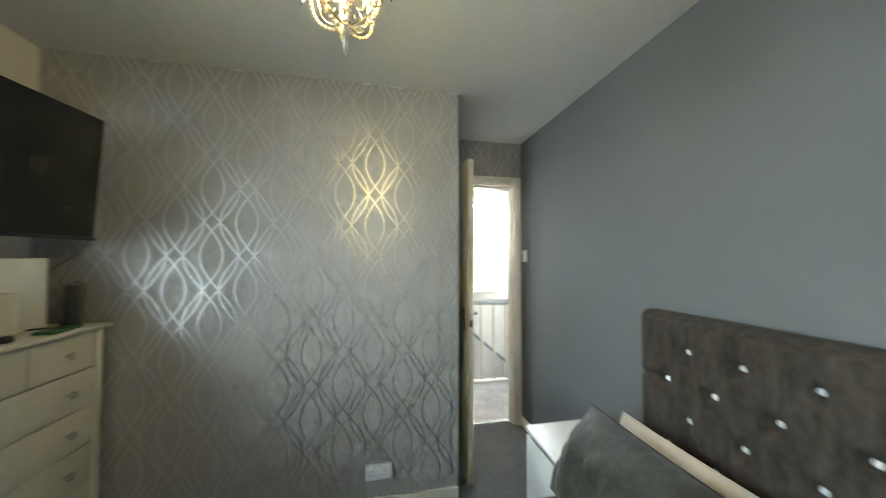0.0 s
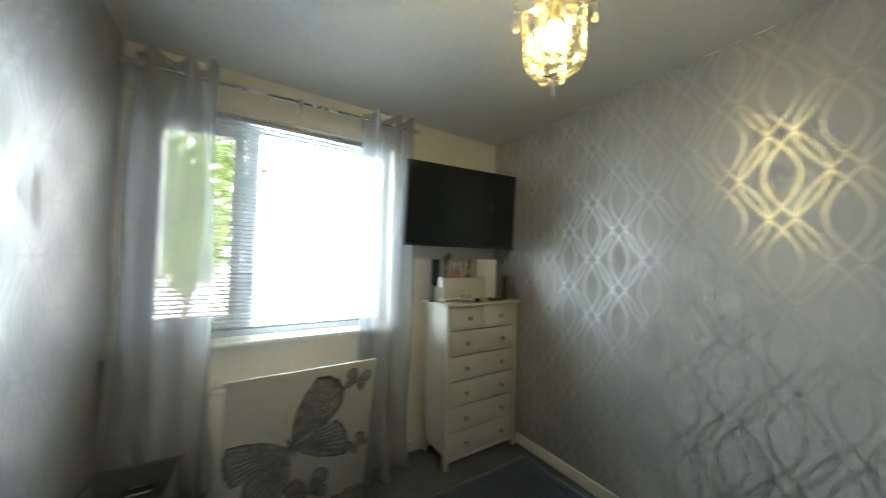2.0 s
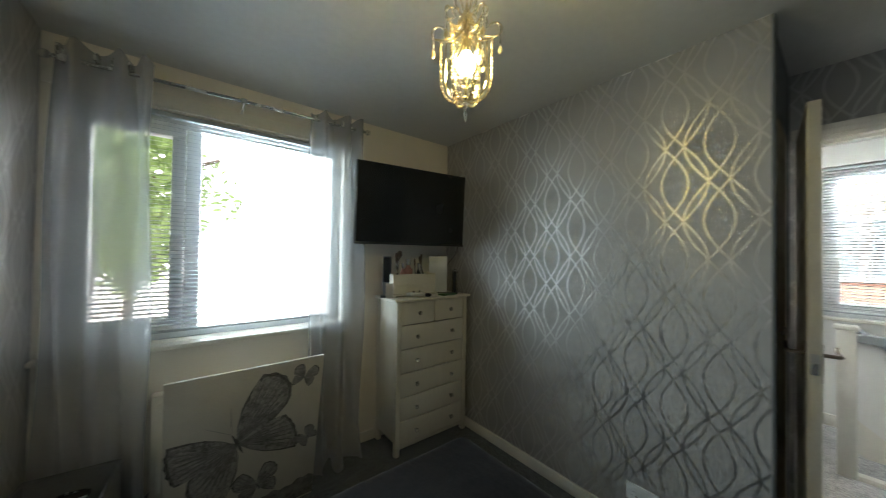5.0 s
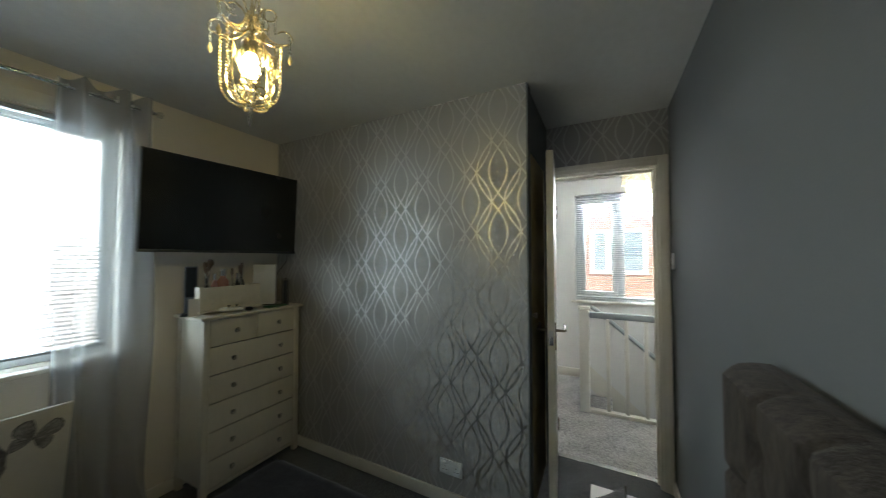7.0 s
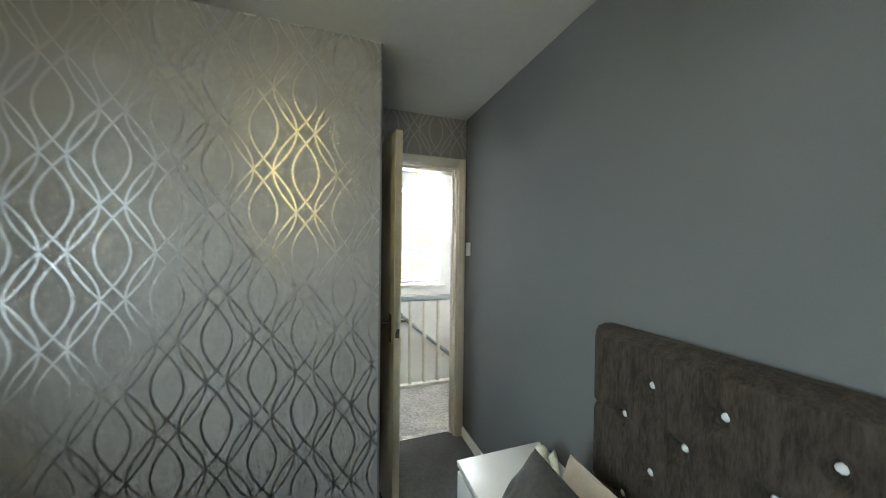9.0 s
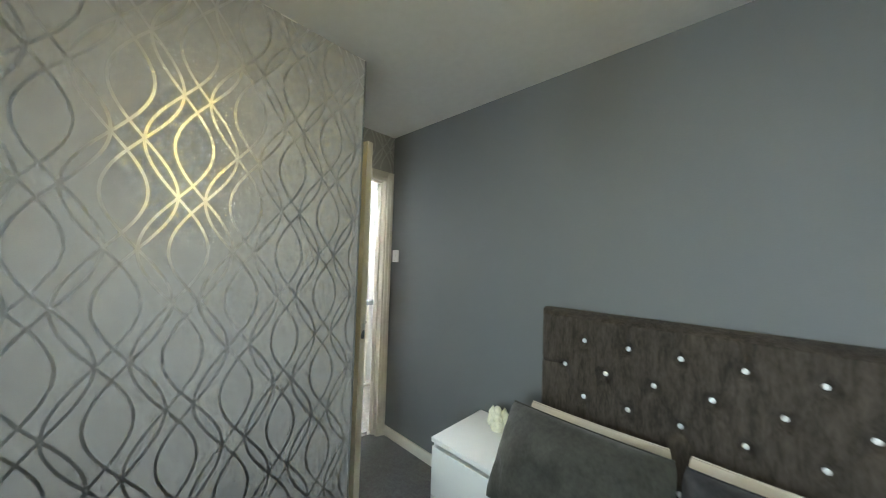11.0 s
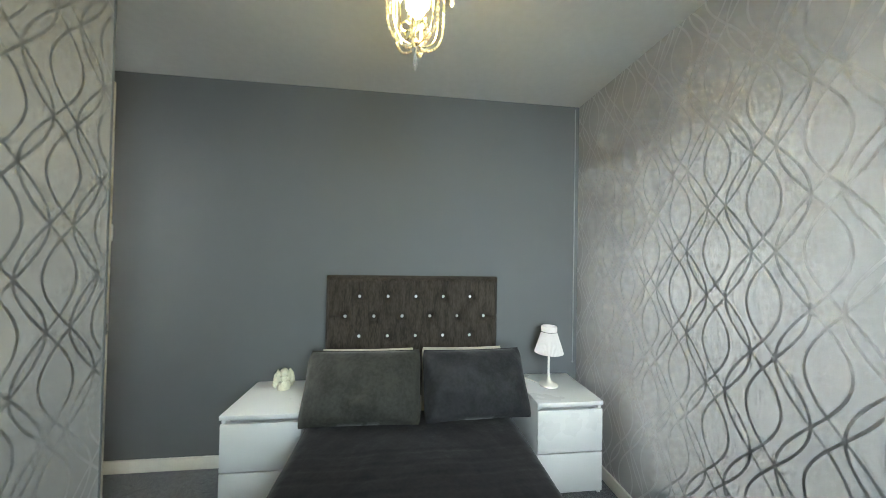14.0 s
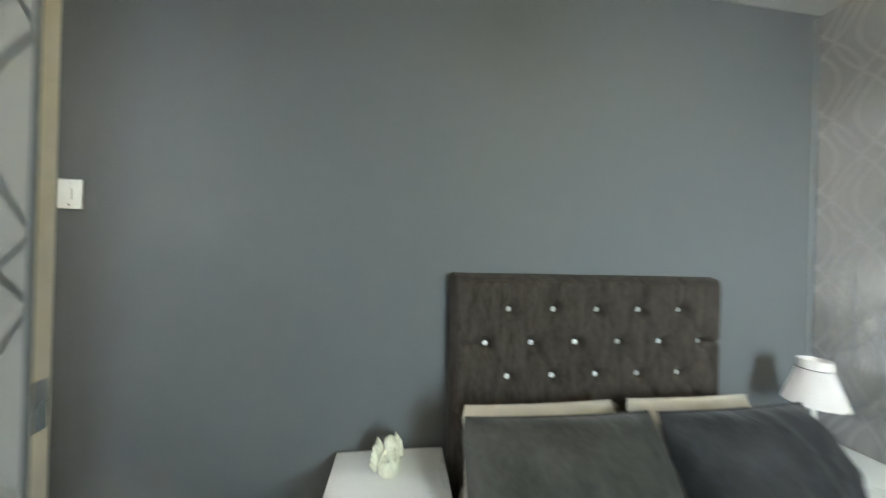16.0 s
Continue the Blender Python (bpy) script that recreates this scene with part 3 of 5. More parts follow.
def butterfly(cx, cy, size, wings, lift, tilt=0.0):
    c = Vector((cx, cy))
    for first, last, r0, rm, r1 in wings:
        first, last = first + tilt, last + tilt
        wing = part("wing", fan(bmesh.new(), c, first, last, r0 * size, rm * size, r1 * size, lift, 0.022), M_WING_EDGE, picture, "", False)
        part("wing_patch", fan(bmesh.new(), c, first + (last - first) * 0.04, first + (last - first) * 0.96, r0 * size * 0.95, rm * size * 0.93, r1 * size * 0.95, lift + 0.0005), M_WING, wing, "", False)
        count = 7 if size > 0.6 else 3
        for k in range(count):
            t = (k + 0.5) / count
            a = radians(first + (last - first) * t)
            reach = ((1 - t) ** 2 * r0 + 2 * t * (1 - t) * (2 * rm - (r0 + r1) / 2) + t * t * r1) * size
            way = Vector((math.cos(a), math.sin(a))) * reach
            part("vein", leaf_shape(bmesh.new(), c, c + way * 0.93, 0.006 * size + 0.002, lift + 0.0012, 1.0), M_PAINT_MID, wing, "", False)
            side = Vector((-way.y, way.x)).normalized() * reach * 0.06
            part("highlight", leaf_shape(bmesh.new(), c + way * 0.55 + side, c + way * 0.90 + side, 0.020 * size, lift + 0.0009, 1.0), M_PAINT_PALE, wing, "", False)
    part("body", leaf_shape(bmesh.new(), c + Vector((-0.022, 0.060)) * size, c + Vector((0.030, -0.060)) * size, 0.016 * size, lift + 0.0018, 1.0), M_PAINT_DARK, picture, "", False)
    for dx, dy in ((-0.135, 0.135), (-0.030, 0.210)):
        part("feeler", leaf_shape(bmesh.new(), c + Vector((-0.022, 0.060)) * size, c + Vector((dx, dy)) * size, 0.0025 * size, lift + 0.0018, 1.0), M_PAINT_MID, picture, "", False)


M_WING_EDGE = surface("smoky_grey_paint", (0.15, 0.145, 0.145), 0.75, spread=0.6, blotch=20, grain=80, relief=0.2)
M_WING = surface("brushed_grey_paint", (0.30, 0.29, 0.285), 0.75, spread=0.60, blotch=24, grain=90, relief=0.25)
BIG = ((74, 34, 0.36, 0.37, 0.27), (22, -25, 0.235, 0.275, 0.315), (162, 208, 0.275, 0.27, 0.265), (213, 262, 0.22, 0.30, 0.305))
SMALL = ((70, 15, 0.30, 0.31, 0.22), (5, -45, 0.20, 0.22, 0.24), (115, 170, 0.30, 0.31, 0.22), (180, 230, 0.20, 0.22, 0.24))
butterfly(0.272, 0.478, 1.0, BIG, 0.0004)
butterfly(0.568, 0.755, 0.27, SMALL, 0.0004, -20)
butterfly(0.375, 0.195, 0.42, SMALL, 0.0004, 8)
butterfly(0.612, 0.385, 0.24, SMALL, 0.0004, 35)
bm = sheet(lambda u, v: Vector((0.08 + 0.583 * u, 0.012 + v * (0.030 + 0.095 * u ** 0.6 + 0.008 * math.sin(23 * u) + 0.006 * math.sin(61 * u)), 0.0004)), 40, 2)
part("painted_ground", bm, M_PAINT_MID, picture, "", False)

# ---- fabric storage box ----
bx = thing("storage_box", at(2.190, -2.468, 0.0, -5), "grey fabric storage box with oval metal grips, open top", "storage box")
T, BW, BD, BH = 0.008, 0.29, 0.27, 0.465


def oblong(q):
    """Turns a circle's sine or cosine into that of a rounded oblong."""
    return math.copysign(abs(q) ** 0.5, q)



part("base", boxed(-BW / 2, BW / 2, -BD / 2, BD / 2, 0.0, 0.01), M_LINING_SHADE, bx)
for name, q in (("front", (-BW / 2, BW / 2, BD / 2 - T, BD / 2)), ("back", (-BW / 2, BW / 2, -BD / 2, -BD / 2 + T)), ("side", (-BW / 2, -BW / 2 + T, -BD / 2 + T, BD / 2 - T)), ("side", (BW / 2 - T, BW / 2, -BD / 2 + T, BD / 2 - T))):
    panel = part(name, boxed(*q, 0.0101, BH, 0.003), M_FELT, bx)
    if name in ("front", "back"):
        y = q[3] + 0.002 if name == "front" else q[3] + 0.002
        oval = [(0.048 * oblong(math.cos(a)), y, BH - 0.10 + 0.017 * oblong(math.sin(a))) for a in [2 * math.pi * i / 24 for i in range(25)]]
        part("grip_ring", tube(oval, 0.0045, 7), M_STEEL, panel, "oval chrome grip ring")
        # no hole is cut; a flat dark face paints the opening's shade
        bm = bmesh.new()
        bm.faces.new([bm.verts.new((0.046 * oblong(math.cos(2 * math.pi * i / 24)), y - 0.0012, BH - 0.10 + 0.015 * oblong(math.sin(2 * math.pi * i / 24)))) for i in range(24)])
        part("grip_shade", bm, M_LINING_SHADE, panel, "dark patch painted for the shaded grip opening", False)
part("rim", tube([(-BW / 2, BD / 2, BH), (BW / 2, BD / 2, BH), (BW / 2, -BD / 2, BH), (-BW / 2, -BD / 2, BH), (-BW / 2, BD / 2, BH)], 0.005, 6), M_FELT, bx)

# ---- chest of drawers ----
CX0, CX1, CY0, CY1, CZ = 0.035, 0.685, -2.783, -2.475, 1.092
chest = thing("chest_of_drawers", at(0, 0, 0), "tall cream painted chest of six drawer rows with glass knobs", "chest of drawers")
part("top", boxed(CX0 - 0.015, CX1 + 0.025, CY0, CY1 + 0.025, CZ - 0.018, CZ, 0.005), M_CHEST, chest)
for x0, x1 in ((CX0, CX0 + 0.018), (CX1 - 0.018, CX1)):
    part("side_panel", boxed(x0 + 0.004, x1 - 0.004, CY0 + 0.038, CY1 - 0.038, 0.09, CZ - 0.019, 0.002), M_CHEST, chest)
for x in (CX0, CX1 - 0.036):
    for y in (CY0, CY1 - 0.036):
        part("leg", boxed(x, x + 0.036, y, y + 0.036, 0.0, CZ - 0.019, 0.004), M_CHEST, chest)
part("back_panel", boxed(CX0 + 0.036, CX1 - 0.036, CY0 + 0.004, CY0 + 0.010, 0.09, CZ - 0.019), M_CHEST, chest)
# dark block: the shade between the drawers is put into its colour
part("carcass", boxed(CX0 + 0.037, CX1 - 0.037, CY0 + 0.011, CY1 - 0.024, 0.06, CZ - 0.020), M_LINING_SHADE, chest, "dark filling for the shade inside the chest")
rows_z = [0.068, 0.233, 0.399, 0.566, 0.735, 0.904, 1.071]
KNOB = finish("knob", lathe([(0.005, 0.0), (0.005, 0.012), (0.013, 0.016), (0.016, 0.024), (0.010, 0.031), (0.004, 0.032)], 12), M_BEAD)
for i, (z0, z1) in enumerate(zip(rows_z, rows_z[1:])):
    spans = ((CX0 + 0.039, CX1 - 0.039),) if i < 5 else ((CX0 + 0.039, (CX0 + CX1) / 2 - 0.003), ((CX0 + CX1) / 2 + 0.003, CX1 - 0.039))
    for x0, x1 in spans:
        drawer = part("drawer", boxed(x0, x1, CY1 - 0.0235, CY1 - 0.004, z0 + 0.003, z1 - 0.003, 0.003), M_CHEST, chest)
        for x in ((x0 + x1) / 2,) if i == 5 else (CX0 + 0.165, CX1 - 0.165):
            knob = new("knob", KNOB)
            knob.parent = drawer
            knob.matrix_basis = pose(x, CY1 - 0.0035, (z0 + z1) / 2, -90, 0, 0)
part("plinth_rail", boxed(CX0 + 0.037, CX1 - 0.037, CY1 - 0.024, CY1 - 0.006, 0.045, 0.067, 0.002), M_CHEST, chest)

# ---- things on the chest ----
tray = thing("makeup_organiser", at(0.470, -2.655, CZ), "cream box organiser on feet holding brushes and small bottles", "organiser")
for x in (-0.185, 0.165):
    for y in (-0.07, 0.055):
        part("foot", boxed(x, x + 0.02, y, y + 0.02, 0.0, 0.011, 0.003), M_CHEST, tray)
part("base", boxed(-0.200, 0.200, -0.080, 0.086, 0.0112, 0.024, 0.004), M_CHEST, tray)
for q in ((-0.190, 0.190, 0.066, 0.072, 0.0242, 0.168), (-0.190, 0.190, -0.072, -0.066, 0.0242, 0.172), (-0.190, -0.184, -0.0655, 0.0655, 0.0242, 0.170), (0.184, 0.190, -0.0655, 0.0655, 0.0242, 0.170), (-0.003, 0.003, -0.0655, 0.0655, 0.0242, 0.165)):
    part("panel", boxed(*q, 0.0015), M_CHEST, tray)
for x0, x1 in ((-0.176, -0.064), (-0.056, 0.056), (0.064, 0.176)):
    little = part("little_drawer", boxed(x0, x1, 0.0722, 0.0745, 0.034, 0.092, 0.001), M_CHEST, tray)
    part("pull", lathe([(0.003, 0), (0.006, 0.004), (0.003, 0.008)], 8), M_CHEST, little).matrix_basis = pose((x0 + x1) / 2, 0.0745, 0.063, -90, 0, 0)
card = thing("card", pose(0.686, -2.590, CZ, -8, 0, 150), "small cream card leaning on the organiser", "card")
part("sheet", boxed(-0.028, 0.028, -0.002, 0.0, 0.0, 0.105), M_LINEN, card)


def make_brush(x, y, tall, lean_x, head, label):
    b = thing("makeup_brush", pose(x, y, CZ + 0.026, 0, lean_x, 0), label, "makeup brush", "makeup brushes")
    part("handle", lathe([(0.003, 0.0), (0.004, 0.05), (0.003, tall * 0.7)], 8), M_BLACK, b)
    part("ferrule", lathe([(0.0042, tall * 0.7), (0.005, tall * 0.8)], 8), M_STEEL, b)
    part("bristles", lathe([(0.005, tall * 0.8), (head, tall * 0.9), (head * 0.8, tall * 0.98), (0.003, tall)], 10), M_BRUSH, b)


for x, tall, lean_x, head in ((0.580, 0.285, -6, 0.021), (0.565, 0.265, 3, 0.013), (0.600, 0.270, -10, 0.010), (0.540, 0.235, 8, 0.012), (0.400, 0.225, 3, 0.008), (0.365, 0.260, -3, 0.010), (0.330, 0.235, 5, 0.007), (0.300, 0.250, 14, 0.010), (0.285, 0.225, 18, 0.008)):
    make_brush(x + 0.025, -2.648, tall + 0.035, lean_x, head, "makeup brush standing in the white organiser")


def make_bottle(name, x, y, z, r, h, material, label, cap=True):
    b = thing(name, at(x, y, z), label, "bottle")
    part("bottle", lathe([(r * 0.9, 0), (r, 0.004), (r, h * 0.68), (r * 0.45, h * 0.78), (r * 0.45, h * 0.82)], 14), material, b)
    if cap:
        part("cap", lathe([(r * 0.55, h * 0.82), (r * 0.55, h), (r * 0.3, h * 1.01)], 12), M_STEEL, b)


make_bottle("perfume_bottle", 0.495, -2.65, CZ + 0.0245, 0.036, 0.255, M_PINK, "rose coloured perfume bottle in the organiser")
make_bottle("perfume_bottle", 0.545, -2.650, CZ + 0.0245, 0.019, 0.225, M_PINK, "small red bottle in the organiser")
make_bottle("nail_varnish", 0.415, -2.630, CZ + 0.0245, 0.014, 0.225, M_BLACK, "dark tube standing in the organiser")

console = thing("game_console", at(0.172, -2.690, CZ, 48), "upright white game console beside the organiser", "game console")
part("shell", boxed(-0.036, 0.036, -0.075, 0.075, 0.004, 0.305, 0.006), M_MELAMINE, console)
part("foot", boxed(-0.05, 0.05, -0.078, 0.078, 0.0, 0.0035), M_BLACK, console)
part("slot", boxed(-0.030, -0.026, 0.0755, 0.077, 0.05, 0.17), M_BLACK, console)
part("power_button", lathe([(0.006, 0.0), (0.006, 0.002)], 12, None, (0.018, 0.0, 0.3055)), M_BLACK, console)

router = thing("router", at(0.095, -2.560, CZ, -38), "black upright router with stand by the wall", "router")
part("body", boxed(-0.013, 0.013, -0.05, 0.05, 0.012, 0.185, 0.008), M_BLACK, router)
part("stand", boxed(-0.022, 0.022, -0.055, 0.055, 0.0, 0.0115, 0.003), M_BLACK, router)
part("stand_hoop", tube([(-0.02, 0.045, 0.01), (-0.02, 0.052, 0.192), (0.0, 0.052, 0.200), (0.02, 0.052, 0.192), (0.02, 0.045, 0.01)], 0.003, 6), M_BLACK, router)

book = thing("green_case", at(0.225, -2.510, CZ, 8), "flat green plastic game case", "game case")
part("cover", boxed(-0.085, 0.06, -0.035, 0.035, 0.0, 0.013, 0.003), M_GREEN, book)
part("spine", boxed(-0.087, -0.0855, -0.033, 0.033, 0.001, 0.012), M_BLACK, book)

M_STAND = surface("slate_plastic", (0.10, 0.11, 0.13), 0.35, spread=0.1, relief=0.02)
mirror = thing("phone_stand", pose(0.672, -2.660, CZ, 0, 0, 152), "dark upright stand mirror with a rounded frame", "mirror")
part("foot", boxed(-0.045, 0.045, -0.06, 0.05, 0.0, 0.010, 0.004), M_BLACK, mirror)
slab = part("frame", boxed(-0.032, 0.032, -0.008, 0.004, 0.011, 0.300, 0.005), M_STAND, mirror)
part("glass", boxed(-0.026, 0.026, -0.0105, -0.009, 0.11, 0.292), M_SCREEN, slab)


def make_pad(x, y, turn):
    pad = thing("game_controller", pose(x, y, CZ + 0.024, 0, 0, turn), "white game controller lying on the chest", "game controller", "game controllers")
    bm = boxed(-0.050, 0.050, -0.022, 0.026, -0.012, 0.012, 0.009)
    part("body", bm, M_MELAMINE, pad)
    for s in (-1, 1):
        part("grip", tube([(s * 0.040, 0.0, 0.0), (s * 0.056, 0.026, -0.003), (s * 0.060, 0.056, -0.010)], 0.0135, 10), M_MELAMINE, pad)
        part("thumbstick", lathe([(0.004, 0.0), (0.004, 0.008), (0.008, 0.010), (0.008, 0.013)], 12, None, (s * 0.022, 0.004 * s, 0.012)), M_BLACK, pad)


make_pad(0.500, -2.520, 160)
buds = thing("earbud_case", at(0.395, -2.520, CZ), "small black earbud case on the chest", "case")
part("case", lathe([(0.018, 0), (0.024, 0.006), (0.024, 0.016), (0.016, 0.022)], 16), M_BLACK, buds)

# ---- television on its wall arm ----
TVA, TVB = Vector((0.055, -2.490)), Vector((0.95, -2.588))
tv_turn = math.degrees(math.atan2(TVB.y - TVA.y, TVB.x - TVA.x))
TVW, TVH = (TVB - TVA).length, 0.572
tv = thing("television", pose(TVA.x, TVA.y - 0.02, 1.478, -3, 0, tv_turn), "large black flat-screen television on a wall arm", "television")
part("case", boxed(0, TVW, -0.045, -0.004, 0, TVH, 0.006), M_BLACK, tv)
part("screen", boxed(0.008, TVW - 0.008, -0.0035, 0.0, 0.016, TVH - 0.008), M_SCREEN, tv, "dark switched-off screen")
part("bezel", boxed(0.0, TVW, -0.0035, 0.002, 0.0, 0.0155, 0.001), M_BLACK, tv)
part("arm", boxed(TVW * 0.45, TVW * 0.55, -0.270, -0.0455, 0.2, 0.32, 0.004), M_BLACK, tv)
cable = thing("tv_cable", at(0, 0, 0), "black cable hanging from the television", "cable")
part("lead", tube([(0.17, -2.43, 1.50), (0.12, -2.52, 1.42), (0.075, -2.68, 1.33), (0.060, -2.765, 1.22)], 0.003, 6), M_BLACK, cable)

# ---- bed ----
BX0, BX1, BY0, BY1, BZ = 0.660, 1.745, -1.80, -0.12, 0.495
bed = thing("bed", at(0, 0, 0), "small double bed with a dark divan base", "bed")
part("base", boxed(BX0 + 0.03, BX1 - 0.03, BY0 + 0.05, BY1, 0.05, 0.26, 0.012), M_FELT, bed)
part("mattress", boxed(BX0 + 0.03, BX1 - 0.03, BY0 + 0.05, BY1, 0.261, BZ - 0.035, 0.03), M_LINEN, bed)
for x in (BX0 + 0.09, BX1 - 0.13):
    for y in (BY0 + 0.10, BY1 - 0.10):
        part("foot", boxed(x, x + 0.05, y, y + 0.05, 0.0, 0.0495, 0.004), M_BLACK, bed)

spread = thing("bedspread", at(0, 0, 0.1), "dark grey velvety bedspread draped over the bed", "bedspread")


def draped(u, v):
    """Across the bed with both sides hanging, and over the foot end."""
    side, half = 0.34, (BX1 - BX0) / 2 - 0.01
    span = 2 * (half + side)
    s = u * span - half - side
    length = (BY1 - 0.28) - BY0
    along = v * (length + 0.33) - 0.33
    r = 0.055
    drop_x = max(0.0, abs(s) - half + r)
    drop_y = max(0.0, -along + r)
    fall = drop_x + drop_y
    bend = min(1.0, fall / (2 * r))
    x = math.copysign(min(abs(s), half - r + r * math.sin(min(drop_x / r, 1.57))), s) if drop_x else s
    y = BY0 + (along if not drop_y else r - r * math.sin(min(drop_y / r, 1.57)))
    z = BZ - (r * (1 - math.cos(min(drop_x / r, 1.57))) + max(0, drop_x - 1.57 * r)) - (r * (1 - math.cos(min(drop_y / r, 1.57))) + max(0, drop_y - 1.57 * r))
    x += (BX0 + BX1) / 2
    ripple = noise.noise(Vector((x * 5.5, y * 3.2, 0.3))) * 0.008 + noise.noise(Vector((x * 2.0 + y * 5.0, y * 2.2 - x * 3, 1.7))) * 0.006 + abs(noise.noise(Vector((x * 9 - y * 4, y * 7 + x * 5, 6.1)))) * 0.005
    if -1.06 < y < -0.70:      # quilted band near the pillows
        ripple -= 0.0016 * (math.cos(2 * math.pi * x / 0.075) > 0.86) + 0.0016 * (math.cos(2 * math.pi * y / 0.075) > 0.86)
    fold = 0.016 * math.sin((s * 15 if drop_y > drop_x else y * 17) + 2 * noise.noise(Vector((x * 3, y * 3, 5))))
    hang = min(1.0, max(0, fall - 0.06) / 0.2)
    x += math.copysign(1, s) * (0.012 + fold) * hang * (drop_x > drop_y)
    y -= (0.012 + fold) * hang * (drop_y >= drop_x)
    z = max(z + ripple * (1 - bend), 0.115) - 0.1
    return Vector((x, y, z))


cover = part("cover", sheet(draped, 130, 150), M_SPREAD, spread)
solid = cover.modifiers.new("thickness", "SOLIDIFY")
solid.thickness, solid.offset = 0.012, -1

def make_pillow(name, x, y, z, w, h, t, lean_, turn, material, label, seed):
    """A soft pillow with pinched corners: w across, h tall, standing on its lower edge."""
    p = thing(name, pose(x, y, z, -lean_, 0, turn), label, "pillow", "pillows on the bed")

    def skin(side):
        def f(u, v):
            a, b = 2 * u - 1, 2 * v - 1
            full = (max(0.0, 1 - abs(a) ** 2.6) ** 0.62) * (max(0.0, 1 - abs(b) ** 2.4) ** 0.62)
            pinch = 1 - 0.030 * (1 - abs(a) ** 2) * (abs(b) ** 3)
            pinch_x = 1 - 0.025 * (1 - abs(b) ** 2) * (abs(a) ** 3) - 0.05 * (a * b) ** 6
            crease = 0.022 * noise.noise(Vector((a * 2.2 + seed, b * 2.2, seed * 1.7))) + 0.007 * noise.noise(Vector((a * 11 + seed, b * 2.0 - a * 3, seed * 2.3))) + 0.012 * noise.noise(Vector((a * 7 + seed, b * 3 + a * 5, seed)))
            return Vector((a * w / 2 * pinch_x, side * (t / 2 * full + crease * min(1, full * 2)), (b * pinch + 1) * h / 2))
        return f

    bm = sheet(skin(1), 30, 24)
    sheet(skin(-1), 30, 24, bm)
    bmesh.ops.remove_doubles(bm, verts=bm.verts, dist=0.0004)
    part("case", bm, material, p)
    line = []
    for i in range(49):
        a = -1 + 2 * i / 48
        line.append((a * w / 2 * (1 - 0.05 * a ** 6), 0, (1 - 0.030 * (1 - a * a) + 1) * h / 2))
    part("piping", tube(line, 0.004, 6), material, p)
    return p


make_pillow("pillow", 0.945, -0.285, BZ - 0.015, 0.54, 0.300, 0.13, 14, 0, M_LINEN, "cream pillow behind the velvet cushions", 1.3)
make_pillow("pillow", 1.500, -0.285, BZ - 0.015, 0.50, 0.302, 0.13, 14, 0, M_LINEN, "cream pillow behind the velvet cushions", 2.9)
make_pillow("pillow", 0.943, -0.535, BZ - 0.002, 0.60, 0.365, 0.22, 33, -1, M_VELVET_WARM, "olive-grey velvet pillow propped up at the headboard", 4.1)
make_pillow("pillow", 1.540, -0.525, BZ - 0.002, 0.575, 0.358, 0.21, 32, 2, M_VELVET, "charcoal velvet pillow propped up at the headboard", 7.7)

# ---- tufted headboard ----
# the crystals' bright glints are put into a pale, mostly diffuse base colour
M_DIAMANTE = surface("pale_glint_crystal", (0.88, 0.89, 0.90), 0.12, 0.25, spread=0.02, relief=0.0)
HX0, HX1, HZ0, HZ1 = 0.662, 1.758, 0.27, 1.190
hb = thing("headboard", at(0, 0, 0), "taupe chenille headboard with deep-set crystal buttons", "headboard")
rows_b = []
for j, z in enumerate((1.062, 0.938, 0.814, 0.690, 0.566)):
    xs = [0.869 + 0.1750 * i for i in range(5)] if j % 2 == 0 else [0.783 + 0.1755 * i for i in range(6)]
    rows_b.append([(x, z) for x in xs])
spots = [q for row in rows_b for q in row]
creases = []
for upper, lower in zip(rows_b, rows_b[1:]):
    for p0 in upper:
        for p1 in lower:
            if abs(p0[0] - p1[0]) < 0.12:
                creases.append((p0, p1, 0.45))
creases += [(q, (q[0], HZ1), 1.0) for q in rows_b[0]]
for row in rows_b[1::2]:
    creases += [(row[0], (HX0, row[0][1]), 1.0), (row[-1], (HX1, row[-1][1]), 1.0)]
gx, gz = np.meshgrid(np.linspace(HX0, HX1, 151), np.linspace(HZ0, HZ1, 129), indexing="ij")
inset = np.minimum(np.minimum(gx - HX0, HX1 - gx), np.minimum(gz - HZ0, HZ1 - gz))
puff = 0.072 * np.clip(inset / 0.03, 0, 1) ** 0.45
for (ax, az), (bx_, bz_), k in creases:
    ux, uz = bx_ - ax, bz_ - az
    tt = np.clip(((gx - ax) * ux + (gz - az) * uz) / (ux * ux + uz * uz), 0, 1)
    d = np.hypot(gx - ax - tt * ux, gz - az - tt * uz)
    puff -= k * 0.011 * np.exp(-(d / 0.010) ** 2)
for ax, az in spots:
    d = np.hypot(gx - ax, gz - az)
    puff -= 0.026 * np.exp(-(d / 0.026) ** 2)
puff = np.maximum(puff, 0.004)
bm = sheet(lambda u, v: Vector((HX0 + u * (HX1 - HX0), -0.05 - float(puff[round(u * 150)][round(v * 128)]), HZ0 + v * (HZ1 - HZ0))), 150, 128)
part("upholstery", bm, M_CHENILLE, hb)
part("backboard", boxed(HX0 + 0.001, HX1 - 0.001, -0.054, -0.018, HZ0 + 0.001, HZ1 - 0.001, 0.004), M_CHENILLE, hb)
